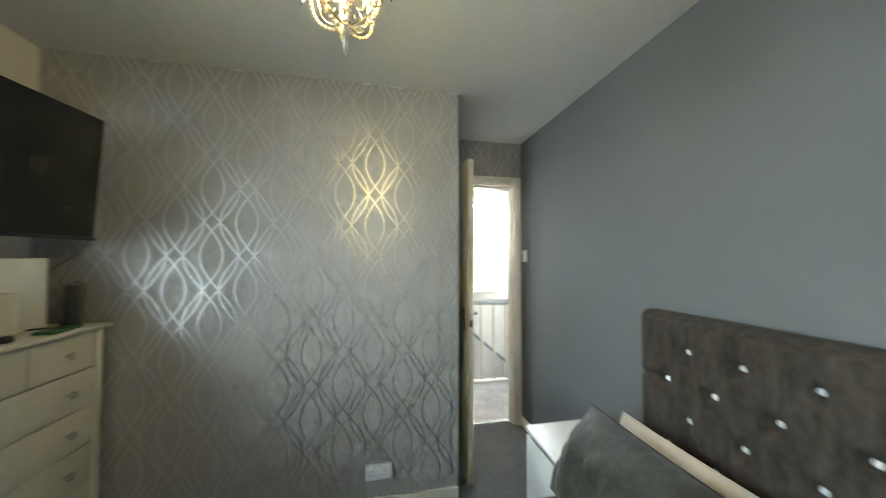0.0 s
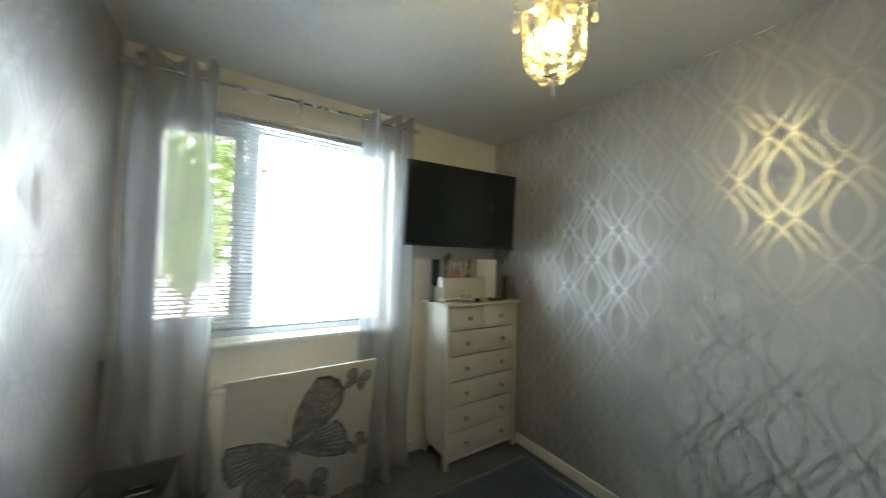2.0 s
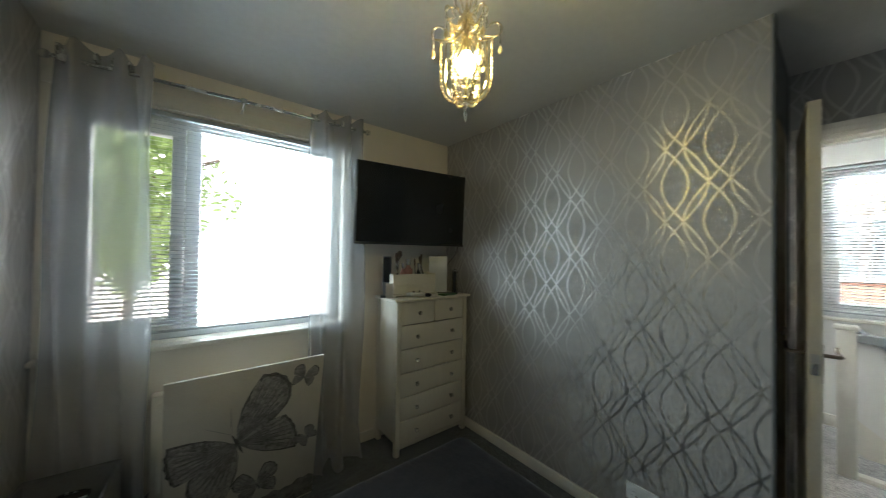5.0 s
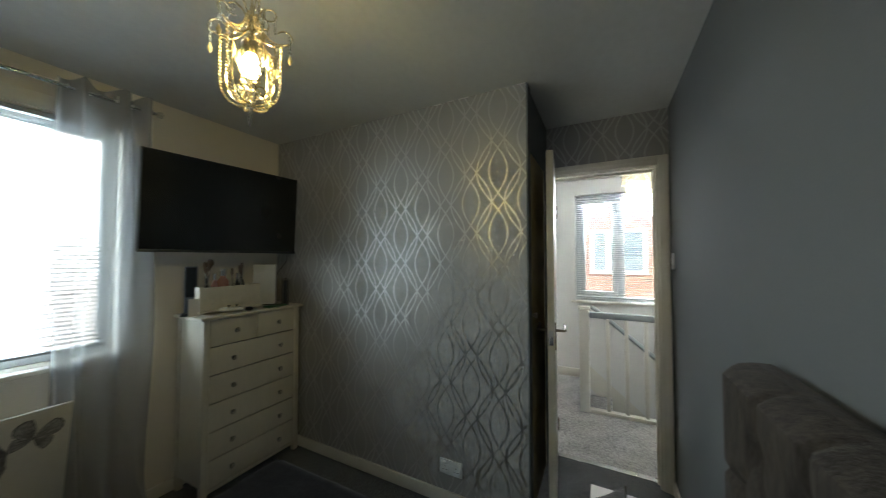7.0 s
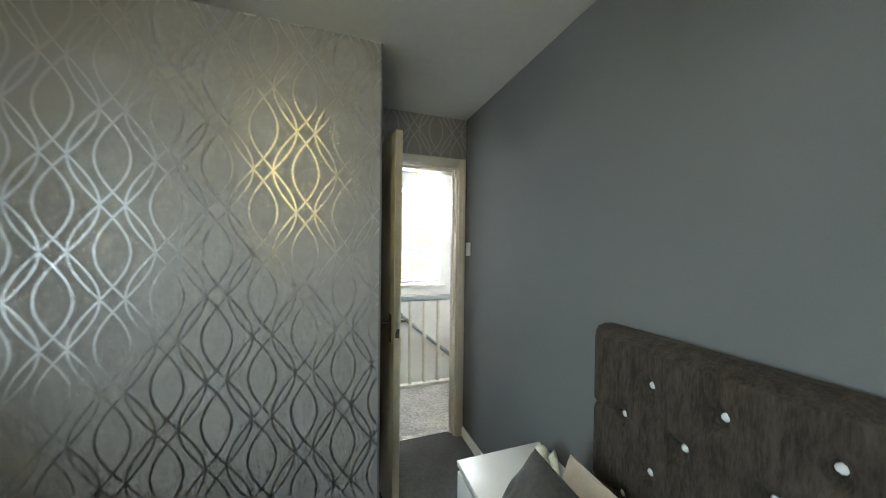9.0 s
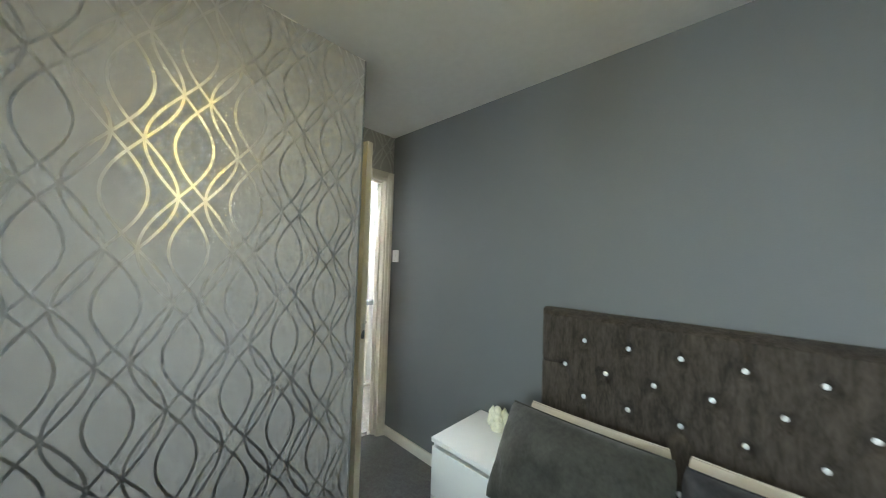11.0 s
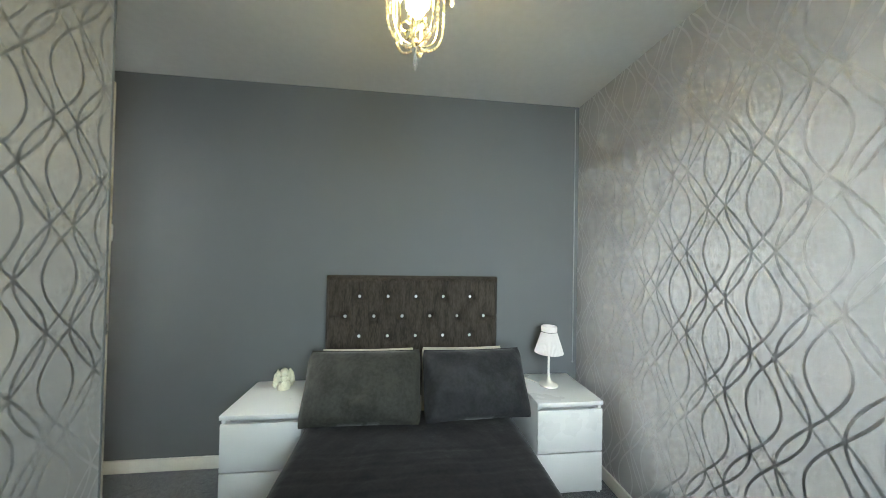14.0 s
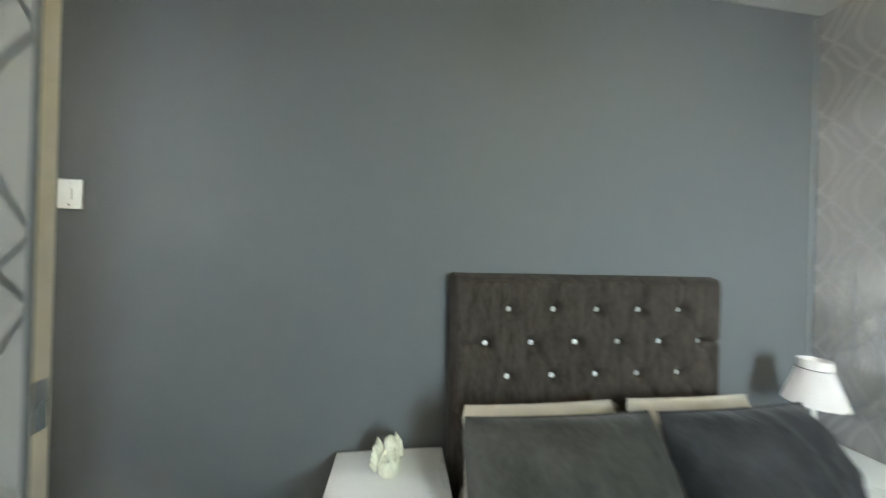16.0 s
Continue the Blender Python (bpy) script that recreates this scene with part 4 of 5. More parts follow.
for x in (HX0 + 0.2, HX1 - 0.25):
    part("strut", boxed(x, x + 0.05, -0.05, -0.03, 0.0, HZ0 + 0.05), M_BLACK, hb)
BUTTON = finish("crystal_button", lathe([(0.0105, 0.0), (0.0125, 0.003), (0.009, 0.010), (0.0045, 0.0125)], 8), M_DIAMANTE, False)
BUTTON_RIM = finish("button_rim", lathe([(0.0125, -0.003), (0.0125, 0.001), (0.0100, 0.002)], 12), M_STEEL)
for x, z in spots:
    i, j = round((x - HX0) / (HX1 - HX0) * 150), round((z - HZ0) / (HZ1 - HZ0) * 128)
    rim = new("button_rim", BUTTON_RIM)
    rim.parent = hb
    rim.matrix_basis = pose(x, -0.053 - float(puff[i][j]), z, 90, 0, 0)
    gem = new("crystal_button", BUTTON)
    gem.parent = rim
    gem.matrix_basis = pose(0, 0, 0.0012)

# ---- bedside chests ----


def make_bedside(x0, label):
    w, d, h = 0.388, 0.405, 0.522
    b = thing("bedside_chest", at(x0, -0.018, 0), label, "bedside table", "white bedside chests")
    part("top", boxed(0, w, -d - 0.012, 0, h - 0.022, h, 0.002), M_MELAMINE, b)
    for x in (0.004, w - 0.022):
        part("side_panel", boxed(x, x + 0.018, -d + 0.004, 0, 0.0, h - 0.0225, 0.0015), M_MELAMINE, b)
    part("back_panel", boxed(0.023, w - 0.023, -0.01, -0.004, 0.02, h - 0.0225), M_MELAMINE, b)
    part("plinth", boxed(0.023, w - 0.023, -d + 0.05, -d + 0.066, 0.0, 0.045), M_MELAMINE, b)
    part("carcass", boxed(0.023, w - 0.023, -d + 0.05, -0.012, 0.046, h - 0.024), M_MELAMINE, b)
    for z0, z1 in ((0.022, 0.236), (0.244, 0.478)):
        drawer = part("drawer", boxed(0.004, w - 0.004, -d - 0.010, -d + 0.003, z0, z1, 0.0015), M_MELAMINE, b)
        part("grip_edge", boxed(0.006, w - 0.006, -d + 0.0035, -d + 0.02, z1 - 0.012, z1 - 0.002), M_MELAMINE, drawer)
    return b


make_bedside(0.258, "white two-drawer bedside chest with an angel ornament on top")
make_bedside(1.888, "white two-drawer bedside chest with a table lamp on top")

# ---- table lamp ----
lamp_ob = thing("table_lamp", at(2.060, -0.20, 0.522), "small white table lamp with a pleated fabric shade", "table lamp")
part("base", lathe([(0.058, 0.0), (0.060, 0.006), (0.052, 0.012), (0.030, 0.018), (0.016, 0.030), (0.010, 0.045), (0.008, 0.06)], 28), M_GLOSS_WHITE, lamp_ob)
part("stem", lathe([(0.008, 0.06), (0.0095, 0.07), (0.0065, 0.08), (0.0065, 0.20), (0.011, 0.205), (0.011, 0.235)], 16), M_GLOSS_WHITE, lamp_ob)
bm = bmesh.new()
for r_in in (0.0, 0.003):
    sheet(lambda u, v: Vector(((0.088 - 0.046 * v - r_in + 0.0012 * math.cos(60 * 2 * math.pi * u)) * math.cos(2 * math.pi * u), (0.088 - 0.046 * v - r_in + 0.0012 * math.cos(60 * 2 * math.pi * u)) * math.sin(2 * math.pi * u), 0.205 + 0.145 * v)), 240, 3, bm)
shade = part("shade", bm, M_SHADE, lamp_ob, "pleated white fabric shade")
bm = bmesh.new()
sheet(lambda u, v: Vector(((0.047 + 0.002 * math.sin(3 * v)) * math.cos(2 * math.pi * u), 0.047 * math.sin(2 * math.pi * u), 0.335 + 0.035 * v)), 40, 3, bm)
part("collar", bm, M_SHADE, shade, "smooth white collar round the shade's top")
part("band", tube([(0.0485 * math.cos(a), 0.0485 * math.sin(a), 0.336) for a in [2 * math.pi * i / 32 for i in range(33)]], 0.002, 5), M_STEEL, shade, "thin silver band")
for k in range(3):
    a = 2 * math.pi * k / 3
    part("spider", tube([(0.0, 0.0, 0.232), (0.042 * math.cos(a), 0.042 * math.sin(a), 0.340)], 0.0015, 5), M_STEEL, shade)
flex = thing("lamp_cable", at(0, 0, 0.522), "white lamp cable running behind the bed", "cable")
part("lead", tube([(2.0, -0.17, 0.005), (1.96, -0.10, 0.004), (1.92, -0.06, 0.006), (1.885, -0.045, 0.010), (1.86, -0.04, -0.02), (1.84, -0.035, -0.20)], 0.003, 6), M_GLOSS_WHITE, flex)

# ---- angel ornament: one plain mesh ----
bm = lathe([(0.034, 0.0), (0.038, 0.012), (0.034, 0.035), (0.026, 0.062), (0.019, 0.078), (0.012, 0.084)], 18)
lathe([(0.004, 0.080), (0.017, 0.086), (0.022, 0.098), (0.020, 0.112), (0.010, 0.122), (0.003, 0.124)], 16, bm, (0.0, -0.008, 0.0))
for s in (-1, 1):
    for k in range(4):
        tube([(s * 0.010, 0.016, 0.060 - 0.006 * k), (s * (0.036 + 0.004 * k), 0.022, 0.105 - 0.014 * k), (s * (0.046 + 0.003 * k), 0.020, 0.080 - 0.018 * k), (s * (0.036 + 0.002 * k), 0.014, 0.038 - 0.010 * k)], 0.0085, 8, bm)
    tube([(s * 0.022, -0.010, 0.066), (s * 0.026, -0.026, 0.048), (s * 0.010, -0.036, 0.060)], 0.008, 8, bm)
angel = part("angel_ornament", bm, M_STONE)
angel.matrix_world = at(0.450, -0.135, 0.522, 20)
tagged(angel, "small ivory resin cherub ornament on the bedside chest", "ornament")

# ---- chandelier ----
ch = thing("chandelier", at(1.160, -1.275, 1.824), "small gilt chandelier with crystal bead strings and a lit bulb", "chandelier")
part("ceiling_rose", lathe([(0.045, 0.576), (0.045, 0.552), (0.030, 0.535), (0.008, 0.530)], 20), M_GLOSS_WHITE, ch)
part("chain", tube([(0, 0, 0.535), (0.001, 0, 0.45), (0, 0, 0.355)], 0.003, 6), M_BRASS, ch)
part("spindle", lathe([(0.004, 0.06), (0.010, 0.066), (0.005, 0.075), (0.004, 0.15)], 10), M_BRASS, ch)
part("top_spindle", lathe([(0.012, 0.245), (0.010, 0.255), (0.005, 0.27), (0.009, 0.29), (0.004, 0.31), (0.007, 0.335), (0.003, 0.36)], 10), M_BRASS, ch)
part("bulb_holder", lathe([(0.014, 0.205), (0.016, 0.21), (0.016, 0.245), (0.010, 0.25)], 14), M_BRASS, ch)
part("bulb", lathe([(0.006, 0.140), (0.016, 0.143), (0.025, 0.155), (0.028, 0.169), (0.024, 0.185), (0.014, 0.200), (0.012, 0.205)], 20), M_BULB, ch, "glowing warm globe bulb")


def bead_string(points, radius):
    bm = bmesh.new()
    gap = radius * 2.1
    pts = [Vector(q) for q in points]
    left = 0.0
    for a, b in zip(pts, pts[1:]):
        way = b - a
        s = left
        while s < way.length:
            bmesh.ops.create_icosphere(bm, subdivisions=1, radius=radius, matrix=Matrix.Translation(a + way.normalized() * s))
            s += gap
        left = s - way.length
    return bm


def arc(r0, z0, r1, z1, r2, z2, a, count=12):
    """A smooth curve of three radii and heights at one angle round the axis."""
    out = []
    for i in range(count + 1):
        t = i / count
        r = (1 - t) ** 2 * r0 + 2 * t * (1 - t) * r1 + t * t * r2
        z = (1 - t) ** 2 * z0 + 2 * t * (1 - t) * z1 + t * t * z2
        out.append((r * math.cos(a), r * math.sin(a), z))
    return out


def drop(length, radius):
    return lathe([(0.0015, 0.0), (radius, -length * 0.55), (radius * 0.85, -length * 0.75), (0.0008, -length)], 6)


for k in range(6):
    a = 2 * math.pi * k / 6 + 0.25
    c, s = math.cos(a), math.sin(a)
    arm = part("arm", tube(arc(0.012, 0.275, 0.045, 0.225, 0.086, 0.250, a), 0.0028, 6), M_BRASS, ch)
    part("outer_scroll", tube([((0.086 + 0.021 * math.sin(q)) * c, (0.086 + 0.021 * math.sin(q)) * s, 0.271 - 0.021 * math.cos(q)) for q in [i * 0.42 for i in range(11)]], 0.0026, 6), M_BRASS, arm)
    part("crown_scroll", tube(arc(0.010, 0.275, 0.012, 0.345, 0.046, 0.350, a, 8) + [((0.046 + 0.018 * math.sin(q)) * c, (0.046 + 0.018 * math.sin(q)) * s, 0.332 + 0.018 * math.cos(q)) for q in [i * 0.5 for i in range(1, 8)]], 0.0026, 6), M_BRASS, arm)
    tagged(part("swag", bead_string(arc(0.012, 0.325, 0.035, 0.235, 0.092, 0.252, a), 0.0042), M_WARM_BEAD, arm), kind="stuff")
    tagged(part("crown_beads", bead_string([(0.060 * c, 0.060 * s, 0.325), (0.061 * c, 0.061 * s, 0.275)], 0.0042), M_BEAD, arm), kind="stuff")
    tagged(part("scroll_beads", bead_string([(0.101 * c, 0.101 * s, 0.276), (0.102 * c, 0.102 * s, 0.225)], 0.0044), M_BEAD, arm), kind="stuff")
    scroll_drop = part("drop", drop(0.030, 0.0075), M_WARM_BEAD, arm)
    scroll_drop.matrix_basis = pose(0.102 * c, 0.102 * s, 0.222)
    string = [(0.078 * c, 0.078 * s, 0.240), (0.077 * c, 0.077 * s, 0.13)] + arc(0.077, 0.13, 0.074, 0.050, 0.012, 0.050, a, 14)
    tagged(part("bead_string", bead_string(string, 0.0046), M_WARM_BEAD, ch), kind="stuff")
    part("inner_rod", tube([(0.062 * c, 0.062 * s, 0.24)] + arc(0.062, 0.13, 0.060, 0.062, 0.010, 0.060, a, 14), 0.0022, 6), M_BRASS, ch)
    part("inner_scroll", tube([((0.028 + (0.022 - 0.0016 * i) * math.cos(i * 0.55 + 3.14)) * c, (0.028 + (0.022 - 0.0016 * i) * math.cos(i * 0.55 + 3.14)) * s, 0.098 + (0.022 - 0.0016 * i) * math.sin(i * 0.55)) for i in range(12)], 0.0022, 6), M_BRASS, ch)
    if k in (1, 4):
        hanger = part("drop", drop(0.062, 0.0085), M_BEAD, ch)
        hanger.matrix_basis = pose(0.096 * c, 0.096 * s, 0.165)
        tagged(part("drop_beads", bead_string([(0.096 * c, 0.096 * s, 0.246), (0.096 * c, 0.096 * s, 0.168)], 0.0042), M_BEAD, ch), kind="stuff")
    near = part("drop", drop(0.048, 0.009), M_WARM_BEAD, ch)
    near.matrix_basis = pose(0.045 * math.cos(a + 0.5), 0.045 * math.sin(a + 0.5), 0.228)
last = part("pendant_drop", drop(0.065, 0.0065), M_BEAD, ch, "long clear crystal drop")
last.matrix_basis = pose(0, 0, 0.058)

# ---- switch, socket, trunking ----
M_GREY_TRIM = surface("pale_trunking", (0.26, 0.265, 0.27), 0.45, spread=0.05)


def make_plate(name, m, w, h, label, category):
    p = thing(name, m, label, category)
    part("plate", boxed(-w / 2, w / 2, -0.009, -0.0005, -h / 2, h / 2, 0.003), M_UPVC, p)
    return p


sw = make_plate("light_switch", at(-0.625, 0.0, 1.425), 0.072, 0.098, "white plastic light switch on the grey wall", "light switch")
part("rocker", boxed(-0.010, 0.010, -0.014, -0.0095, -0.018, 0.018, 0.002), M_UPVC, sw)
for z in (-0.036, 0.036):
    part("screw", lathe([(0.003, 0), (0.003, 0.001)], 8, None, (0, 0, 0)), M_STEEL, sw).matrix_basis = pose(0, -0.0095, z, 90, 0, 0)
so = make_plate("wall_socket", at(0.0, -1.192, 0.213, 90), 0.146, 0.086, "white double wall socket above the skirting board", "socket")
for x in (-0.036, 0.036):
    face = part("outlet", boxed(x - 0.026, x + 0.026, -0.0105, -0.0095, -0.032, 0.014), M_UPVC, so)
    for dx, dz, w, h in ((0, 0.006, 0.004, 0.008), (-0.011, -0.014, 0.007, 0.004), (0.011, -0.014, 0.007, 0.004)):
        part("pin_hole", boxed(x + dx - w / 2, x + dx + w / 2, -0.0112, -0.0107, dz - h / 2, dz + h / 2), M_BLACK, face)
    part("rocker", boxed(x - 0.007, x + 0.007, -0.0125, -0.0095, 0.018, 0.034, 0.001), M_UPVC, so)
tr = thing("cable_trunking", at(EAST - 0.030, -0.0005, 0.60), "thin white cable trunking in the corner", "trunking")
part("cover", boxed(-0.0035, 0.0035, -0.005, 0.0, 0.0, TOP - 0.62, 0.001), M_GREY_TRIM, tr)
part("end_cap", boxed(-0.006, 0.006, -0.008, -0.0001, -0.010, -0.0005, 0.002), M_GREY_TRIM, tr)

# ---- bedroom door, standing open against the cupboard ----
LEAF_Y = DOOR_Y0 + 0.006
door = thing("door_1", at(DOORWALL + 0.026, LEAF_Y, 0.008, 6.3), "white painted flush bedroom door standing wide open", "door", "", "structure")
part("leaf", boxed(0.002, 0.594, -0.002, 0.036, 0, 2.03, 0.002), M_GLOSS_WHITE, door)
for s, y in ((1, 0.0365), (-1, -0.0025)):
    bm = boxed(0.518, 0.556, min(y, y + s * 0.005), max(y, y + s * 0.005), 0.93, 1.08, 0.002)
    handle = part("handle_plate", bm, M_DARK_STEEL, door, "bronze handle backplate")
    part("lever", tube([(0.537, y, 1.035), (0.537, y + s * 0.045, 1.035), (0.527, y + s * 0.052, 1.035), (0.452, y + s * 0.050, 1.040), (0.434, y + s * 0.050, 1.050)], 0.0075, 8), M_DARK_STEEL, handle)
part("latch", boxed(0.5942, 0.596, 0.006, 0.028, 0.965, 1.045), M_STEEL, door, "steel latch plate in the door edge")
for z in (0.22, 1.72):
    part("hinge", boxed(-0.004, 0.0018, 0.034, 0.046, z, z + 0.09, 0.002), M_DARK_STEEL, door)

# ---- built-in cupboard beside the open door ----
cup = thing("cupboard_door", at(-0.585, END - 0.028, 0.02), "yellowed cream cupboard door in the passage", "cupboard")
part("leaf", boxed(0, 0.505, 0.0, 0.020, 0, 2.035, 0.003), M_HALL_WOOD, cup)
part("knob", lathe([(0.008, 0.0), (0.008, 0.015), (0.017, 0.022), (0.015, 0.032), (0.005, 0.036)], 14), M_DARK_STEEL, cup).matrix_basis = pose(0.455, 0.020, 1.10, -90, 0, 0)
for z in (0.25, 1.62):
    part("hinge", boxed(0.486, 0.504, 0.0205, 0.030, z, z + 0.07, 0.002), M_DARK_STEEL, cup)
structure("trim_corner", boxed(-0.075, 0.002, END - 0.003, END + 0.006, 0, TOP - 0.002, 0.001), M_GREY_WALL, "grey painted corner strip of the cupboard", "trim")
M_RAIL = surface("pale_grey_rail_paint", (0.34, 0.37, 0.39), 0.4, spread=0.06)

# ---- the landing beyond the door ----
LX, LY0, LY1 = -2.50, -2.2, 1.6           # far wall and ends of the landing
WELL_X, WELL_Y = -1.63, -0.55             # edge of the stairwell
HALL = DOORWALL - 0.10
bm = bmesh.new()
box(bm, WELL_X - 0.02, HALL - 0.001, LY0, LY1, -0.20, -0.001)
box(bm, LX, WELL_X - 0.021, LY0, WELL_Y, -0.20, -0.001)
structure("landing_floor", bm, M_LANDING_CARPET, "light grey deep-pile landing carpet", "carpet")
structure("landing_ceiling", boxed(LX - 0.2, HALL - 0.001, LY0, LY1, TOP + 0.002, TOP + 0.1), M_WHITE_WALL, "white landing ceiling", "ceiling")
LWY0, LWY1, LWZ0, LWZ1 = -0.69, 0.42, 0.93, 2.22
bm = bmesh.new()
box(bm, LX - 0.2, LX, LY0, LY1, -2.6, LWZ0)
box(bm, LX - 0.2, LX, LY0, LY1, LWZ1, TOP)
box(bm, LX - 0.2, LX, LY0, LWY0, LWZ0, LWZ1)
box(bm, LX - 0.2, LX, LWY1, LY1, LWZ0, LWZ1)
structure("wall_landing_west", bm, M_WHITE_WALL, "white painted landing wall round the window", "wall")
structure("wall_landing_south", boxed(LX, HALL, LY0 - 0.1, LY0, -2.6, TOP), M_WHITE_WALL, "white painted landing end wall", "wall")
structure("wall_landing_north", boxed(LX, HALL, LY1, LY1 + 0.1, -2.6, TOP), M_WHITE_WALL, "white painted wall at the stair foot", "wall")
structure("wall_landing_east", boxed(HALL - 0.002, HALL + 0.098, 0.12, LY1, 0, TOP), M_WHITE_WALL, "white painted landing side wall", "wall")
structure("wall_landing_inner", boxed(HALL - 0.002, HALL + 0.098, LY0, -1.6, 0, TOP), M_WHITE_WALL, "white painted landing side wall", "wall")
structure("wall_stairwell", boxed(WELL_X - 0.02, WELL_X + 0.08, WELL_Y, LY1, -2.6, -0.201), M_WHITE_WALL, "white wall under the landing edge", "wall")
structure("stair_hall_floor", boxed(LX, WELL_X, -2.2, LY1, -2.66, -2.601), M_LANDING_CARPET, "grey carpet at the stair foot", "carpet")
tagged(part("baseboard_landing", boxed(LX + 0.001, LX + 0.016, LY0, WELL_Y - 0.03, 0.0, 0.10, 0.004), M_GLOSS_WHITE), "white gloss landing skirting board", "skirting board", "", "structure")
make_window("window_2", pose(LX - 0.13, LWY0, LWZ0, 0, 0, 90) @ Matrix.Scale(-1, 4, (0, 1, 0)), LWY1 - LWY0, LWZ1 - LWZ0, (0.50,), "white plastic landing window with a venetian blind")
tagged(part("window_sill_landing", boxed(LX - 0.07, LX + 0.05, LWY0 - 0.05, LWY1 + 0.05, LWZ0 - 0.026, LWZ0 - 0.001, 0.005), M_GLOSS_WHITE), "white landing window board", "window sill", "", "structure")
make_blind(pose(LX - 0.03, LWY0 + 0.02, LWZ1 - 0.01, 0, 0, 90), LWY1 - LWY0 - 0.04, LWZ1 - LWZ0 - 0.03, -18, 0.0245, "pale venetian blind over the landing window, slats open")

# balustrade
ban = thing("balustrade", at(WELL_X + 0.02, WELL_Y, 0.0), "white painted landing balustrade with square balusters", "balustrade")
part("newel_post", boxed(-0.042, 0.042, -0.042, 0.042, 0, 0.955, 0.004), M_GLOSS_WHITE, ban)
part("newel_cap", boxed(-0.052, 0.052, -0.052, 0.052, 0.956, 0.985, 0.006), M_GLOSS_WHITE, ban)
part("base_rail", boxed(-0.03, 0.03, 0.043, 2.12, 0.0, 0.032, 0.004), M_GLOSS_WHITE, ban)
part("handrail", boxed(-0.030, 0.030, 0.043, 2.12, 0.880, 0.935, 0.012), M_RAIL, ban, "grey painted handrail")
BAL = finish("baluster", boxed(-0.016, 0.016, -0.016, 0.016, 0.033, 0.879, 0.003), M_GLOSS_WHITE)
for i in range(13):
    b = new("baluster", BAL)
    b.parent = ban
    b.matrix_basis = pose(0, 0.20 + 0.150 * i, 0)

# stair flight going down along the far wall, with its sloping rail
stairs = thing("staircase", at(LX, WELL_Y, 0), "carpeted staircase going down beside the landing", "staircase", "", "structure")
for i in range(11):
    part("step", boxed(0.002, WELL_X - LX - 0.03, 0.22 * i, 0.22 * (i + 1) + 0.02, -2.6, -0.185 * (i + 1), 0.008), M_LANDING_CARPET, stairs)
part("string", sheet(lambda u, v: Vector((0.012, 2.4 * u, 0.16 - 2.018 * u - 0.26 * (1 - v))), 2, 1), M_GLOSS_WHITE, stairs)
slope_rail = thing("stair_rail", at(LX + 0.055, WELL_Y, 0), "grey sloping handrail fixed along the stair wall", "handrail")
part("rail", tube([(0.0, 0.02, 0.875), (0.0, 0.10, 0.82), (0.0, 2.1, -0.86)], 0.024, 10), M_RAIL, slope_rail)
for y in (0.2, 1.0, 1.8):
    part("rail_bracket", tube([(0.0, y, 0.735 - 0.84 * (y - 0.1) * 1.0), (-0.055, y, 0.70 - 0.84 * (y - 0.1))], 0.006, 6), M_STEEL, slope_rail)

# landing pendant with tiers of small discs round a warm bulb
pend = thing("pendant_light", at(-1.30, -0.115, 1.93), "landing pendant of clear capiz discs round a lit bulb", "ceiling light")
part("flex", tube([(0, 0, 0.47), (0, 0, 0.24)], 0.003, 6), M_GLOSS_WHITE, pend)
part("rose", lathe([(0.04, 0.47), (0.04, 0.46), (0.02, 0.445)], 16), M_GLOSS_WHITE, pend)
part("bulb", lathe([(0.008, 0.05), (0.024, 0.060), (0.034, 0.085), (0.030, 0.11), (0.014, 0.14), (0.012, 0.16)], 18), M_LANDING_BULB, pend, "glowing warm bulb")
for tier, (r, z0, rows) in enumerate(((0.115, 0.235, 5), (0.085, 0.175, 6), (0.05, 0.10, 5))):
    part("ring", tube([(r * math.cos(2 * math.pi * i / 28), r * math.sin(2 * math.pi * i / 28), z0) for i in range(29)], 0.003, 5), M_STEEL, pend)
    bm = bmesh.new()
    n_disc = int(2 * math.pi * r / 0.028)
    for j in range(rows):
        for i in range(n_disc):
            a = 2 * math.pi * (i + 0.5 * (j % 2)) / n_disc
            m = Matrix.Translation((r * math.cos(a), r * math.sin(a), z0 - 0.014 - 0.023 * j)) @ Matrix.Rotation(a + random.uniform(-0.4, 0.4), 4, "Z") @ Matrix.Rotation(math.pi / 2, 4, "Y")
            bmesh.ops.create_cone(bm, cap_ends=True, segments=8, radius1=0.0125, radius2=0.0125, depth=0.0012, matrix=m)
    part("disc_tier", bm, M_SHELL, pend, "tier of pearly discs", False)

# ---- outdoors ----
structure("ground", boxed(-1500, 1500, -1500, 1500, -2.75, -2.67), M_ROAD, "pale paved ground outside the house", "ground")


# bright hazy distance: an added panel that glows to whiten the sky
structure("backdrop", boxed(-140, 140, -90, -89.5, -2.6, 75), M_SKY_GLOW, "glowing panel added as white hazy sky over the distance", "backdrop")


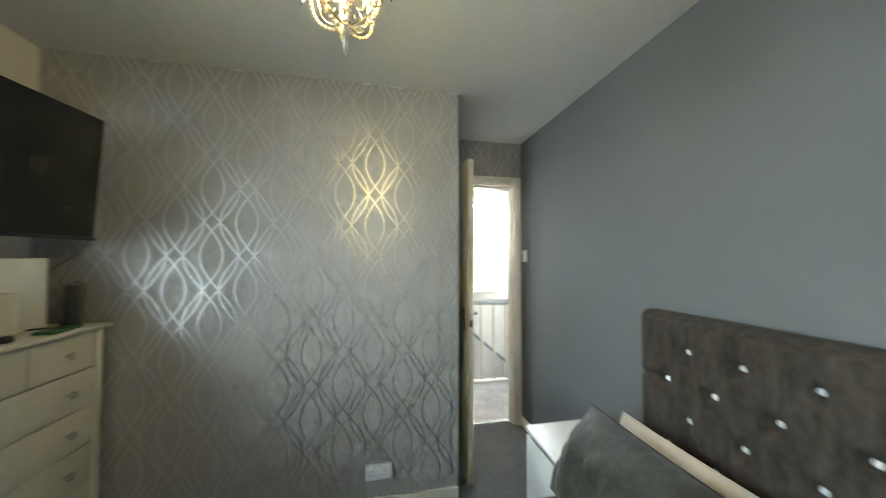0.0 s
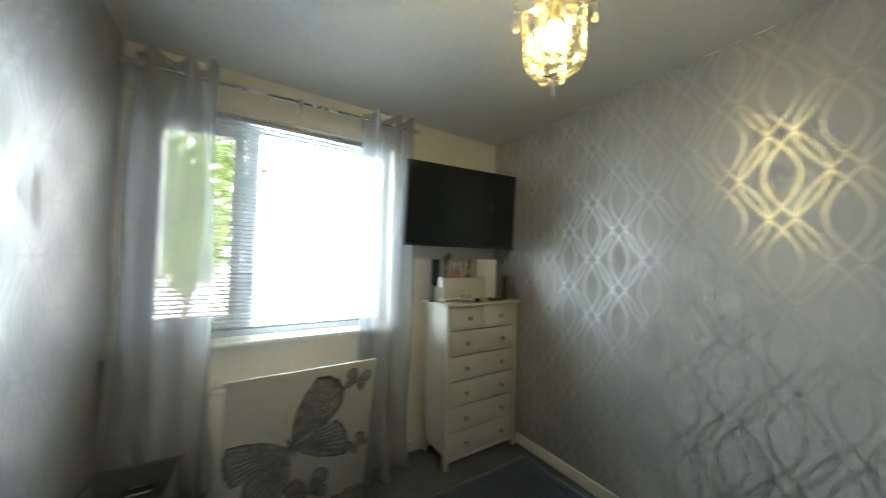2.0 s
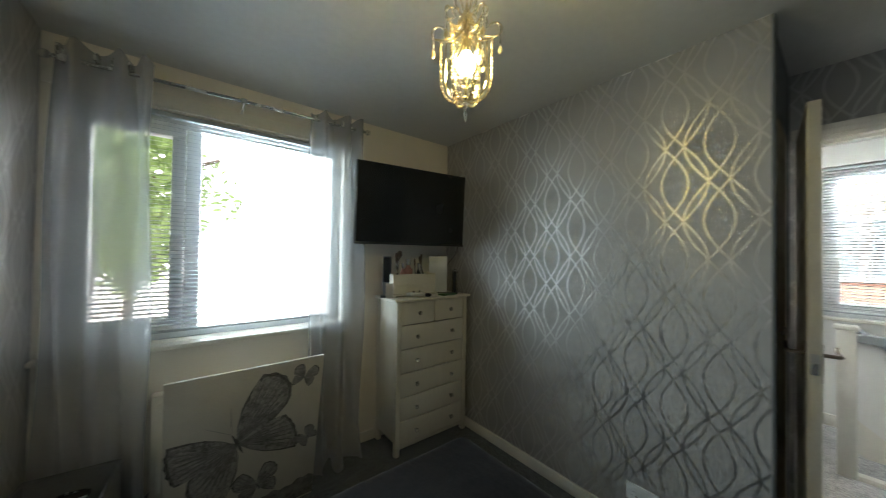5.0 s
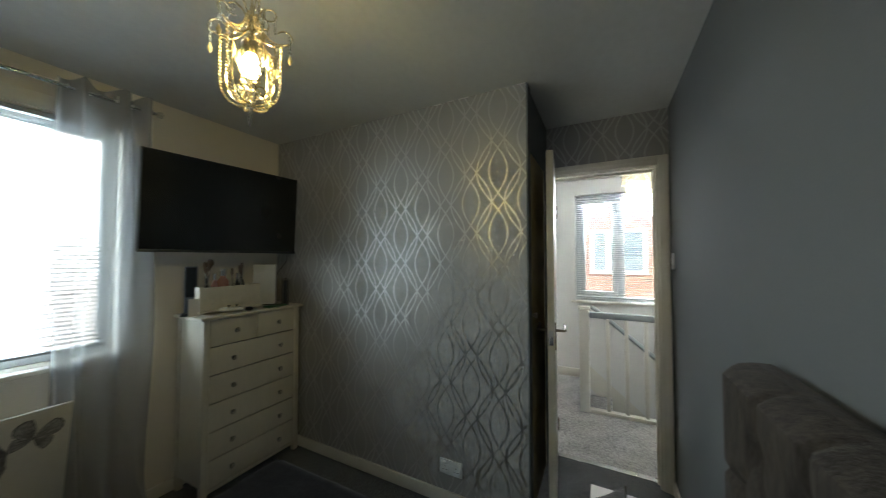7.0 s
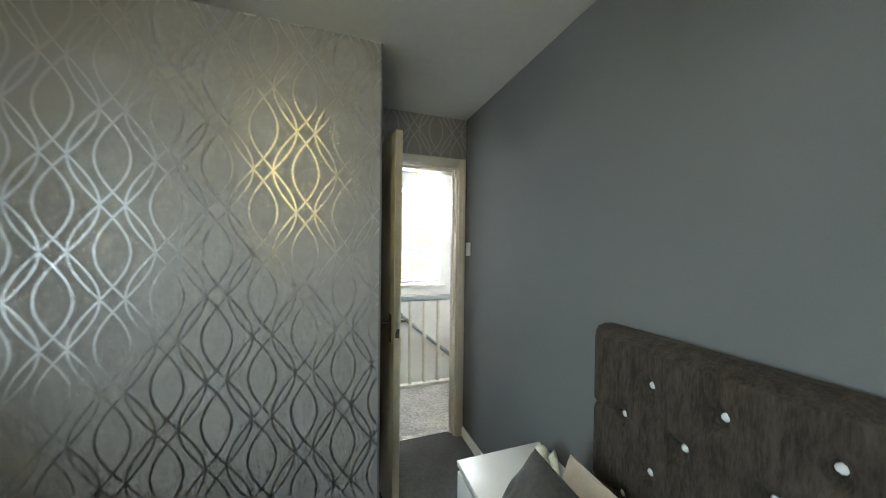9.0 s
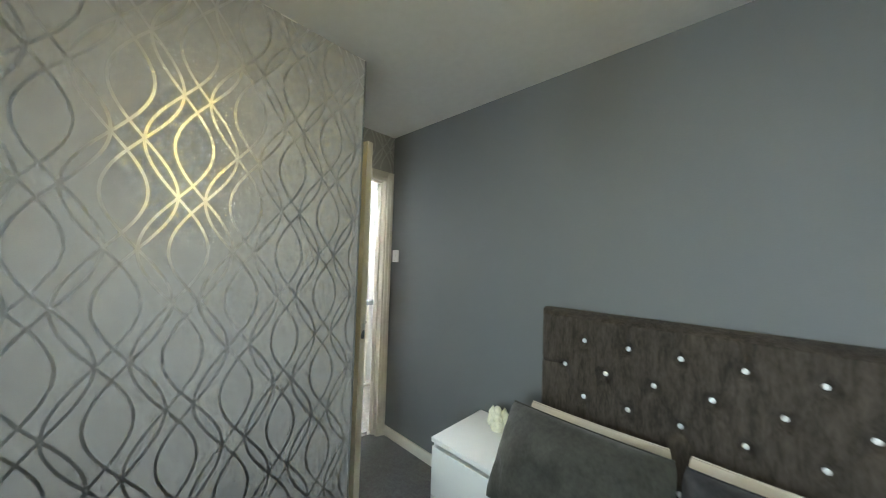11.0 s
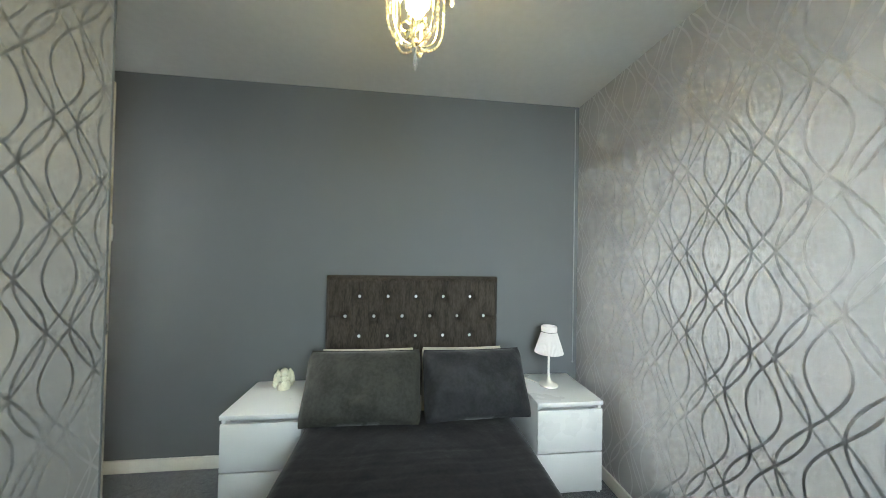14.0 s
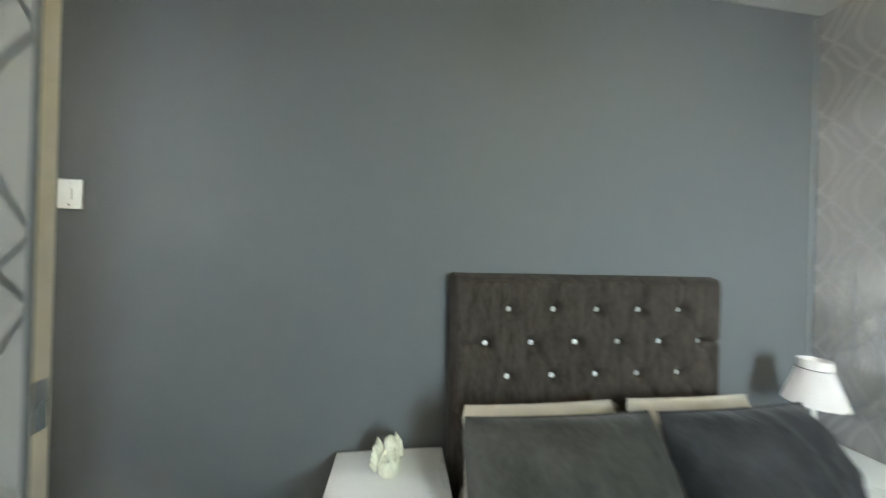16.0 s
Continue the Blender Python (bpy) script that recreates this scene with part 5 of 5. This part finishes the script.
def make_tree(x, y, height, spread_, seed):
    rng = random.Random(seed)
    t = thing("tree", at(x, y, -2.67), "leafy green garden tree outside the window", "tree", "trees outside")
    trunk = tube([(0, 0, 0), (0.05, 0.03, height * 0.25), (-0.05, 0.06, height * 0.5), (0.05, 0, height * 0.8)], 0.13, 9)
    for k in range(7):
        a, z = rng.uniform(0, 6.28), height * rng.uniform(0.35, 0.7)
        r = spread_ * rng.uniform(0.5, 0.8)
        tube([(0, 0, z), (0.5 * r * math.cos(a), 0.5 * r * math.sin(a), z + 0.4), (r * math.cos(a), r * math.sin(a), z + 0.9)], 0.045, 6, trunk)
    part("trunk", trunk, M_BARK, t)
    verts, faces = [], []
    for k in range(5200):
        a, b, r = rng.uniform(0, 6.28), rng.uniform(-1, 1), rng.random() ** 0.45
        lump = 0.75 + 0.35 * noise.noise(Vector((2 * math.cos(a) + seed, 2 * math.sin(a), 2 * b)))
        q = Vector((math.cos(a) * math.sqrt(1 - b * b) * spread_ * r * lump, math.sin(a) * math.sqrt(1 - b * b) * spread_ * r * lump, height * 0.68 + b * height * 0.36 * r * lump))
        s = rng.uniform(0.07, 0.15)
        ax = Vector((rng.gauss(0, 1), rng.gauss(0, 1), rng.gauss(0, 0.6))).normalized()
        bx2 = ax.orthogonal().normalized()
        i = len(verts)
        verts += [q - ax * s, q + bx2 * s * 0.45, q + ax * s, q - bx2 * s * 0.45]
        faces.append((i, i + 1, i + 2, i + 3))
    mesh = bpy.data.meshes.new("crown")
    mesh.from_pydata(verts, [], faces)
    mesh.materials.append(M_LEAF)
    crown = new("crown", mesh)
    crown.parent = t


make_tree(3.3, -8.6, 8.4, 2.7, 3)
make_tree(6.8, -10.0, 7.6, 2.4, 5)
make_tree(3.4, -14.5, 6.6, 1.6, 8)

# brick house across from the landing
house = thing("brick_house", at(-9.5, 0, -2.67), "red brick house with white windows seen from the landing", "house")
part("wall", boxed(-5, 0, -7, 7, 0, 7.6), M_BRICK, house)
bm = bmesh.new()
pts = [bm.verts.new(q) for q in ((0.4, -7.3, 7.5), (0.4, 7.3, 7.5), (-2.5, 7.3, 9.6), (-2.5, -7.3, 9.6), (-5.4, -7.3, 7.5), (-5.4, 7.3, 7.5))]
bm.faces.new((pts[0], pts[1], pts[2], pts[3]))
bm.faces.new((pts[3], pts[2], pts[5], pts[4]))
bm.faces.new((pts[0], pts[3], pts[4]))
bm.faces.new((pts[1], pts[5], pts[2]))
bm.faces.new((pts[0], pts[4], pts[5], pts[1]))
part("roof", bm, M_TILE, house, "", False)
part("gutter", tube([(0.42, -7.3, 7.5), (0.42, 7.3, 7.5)], 0.06, 8), M_UPVC, house)
for y, z in ((0.02, 3.68), (4.2, 3.68), (-4.4, 3.68), (0.02, 0.8), (4.2, 0.8), (-4.4, 0.8)):
    win = part("window", boxed(0.0, 0.02, y - 0.74, y + 0.74, z, z + 1.3), M_PANE_SKY, house, "panes with a grey painted reflection in a white frame")
    for q in ((y - 0.79, y - 0.67, z - 0.06, z + 1.36), (y + 0.67, y + 0.79, z - 0.06, z + 1.36), (y - 0.34, y - 0.20, z + 0.06, z + 1.24), (y - 0.67, y + 0.67, z - 0.06, z + 0.06), (y - 0.67, y + 0.67, z + 1.24, z + 1.36)):
        part("frame", boxed(0.021, 0.06, *q), M_UPVC, win)
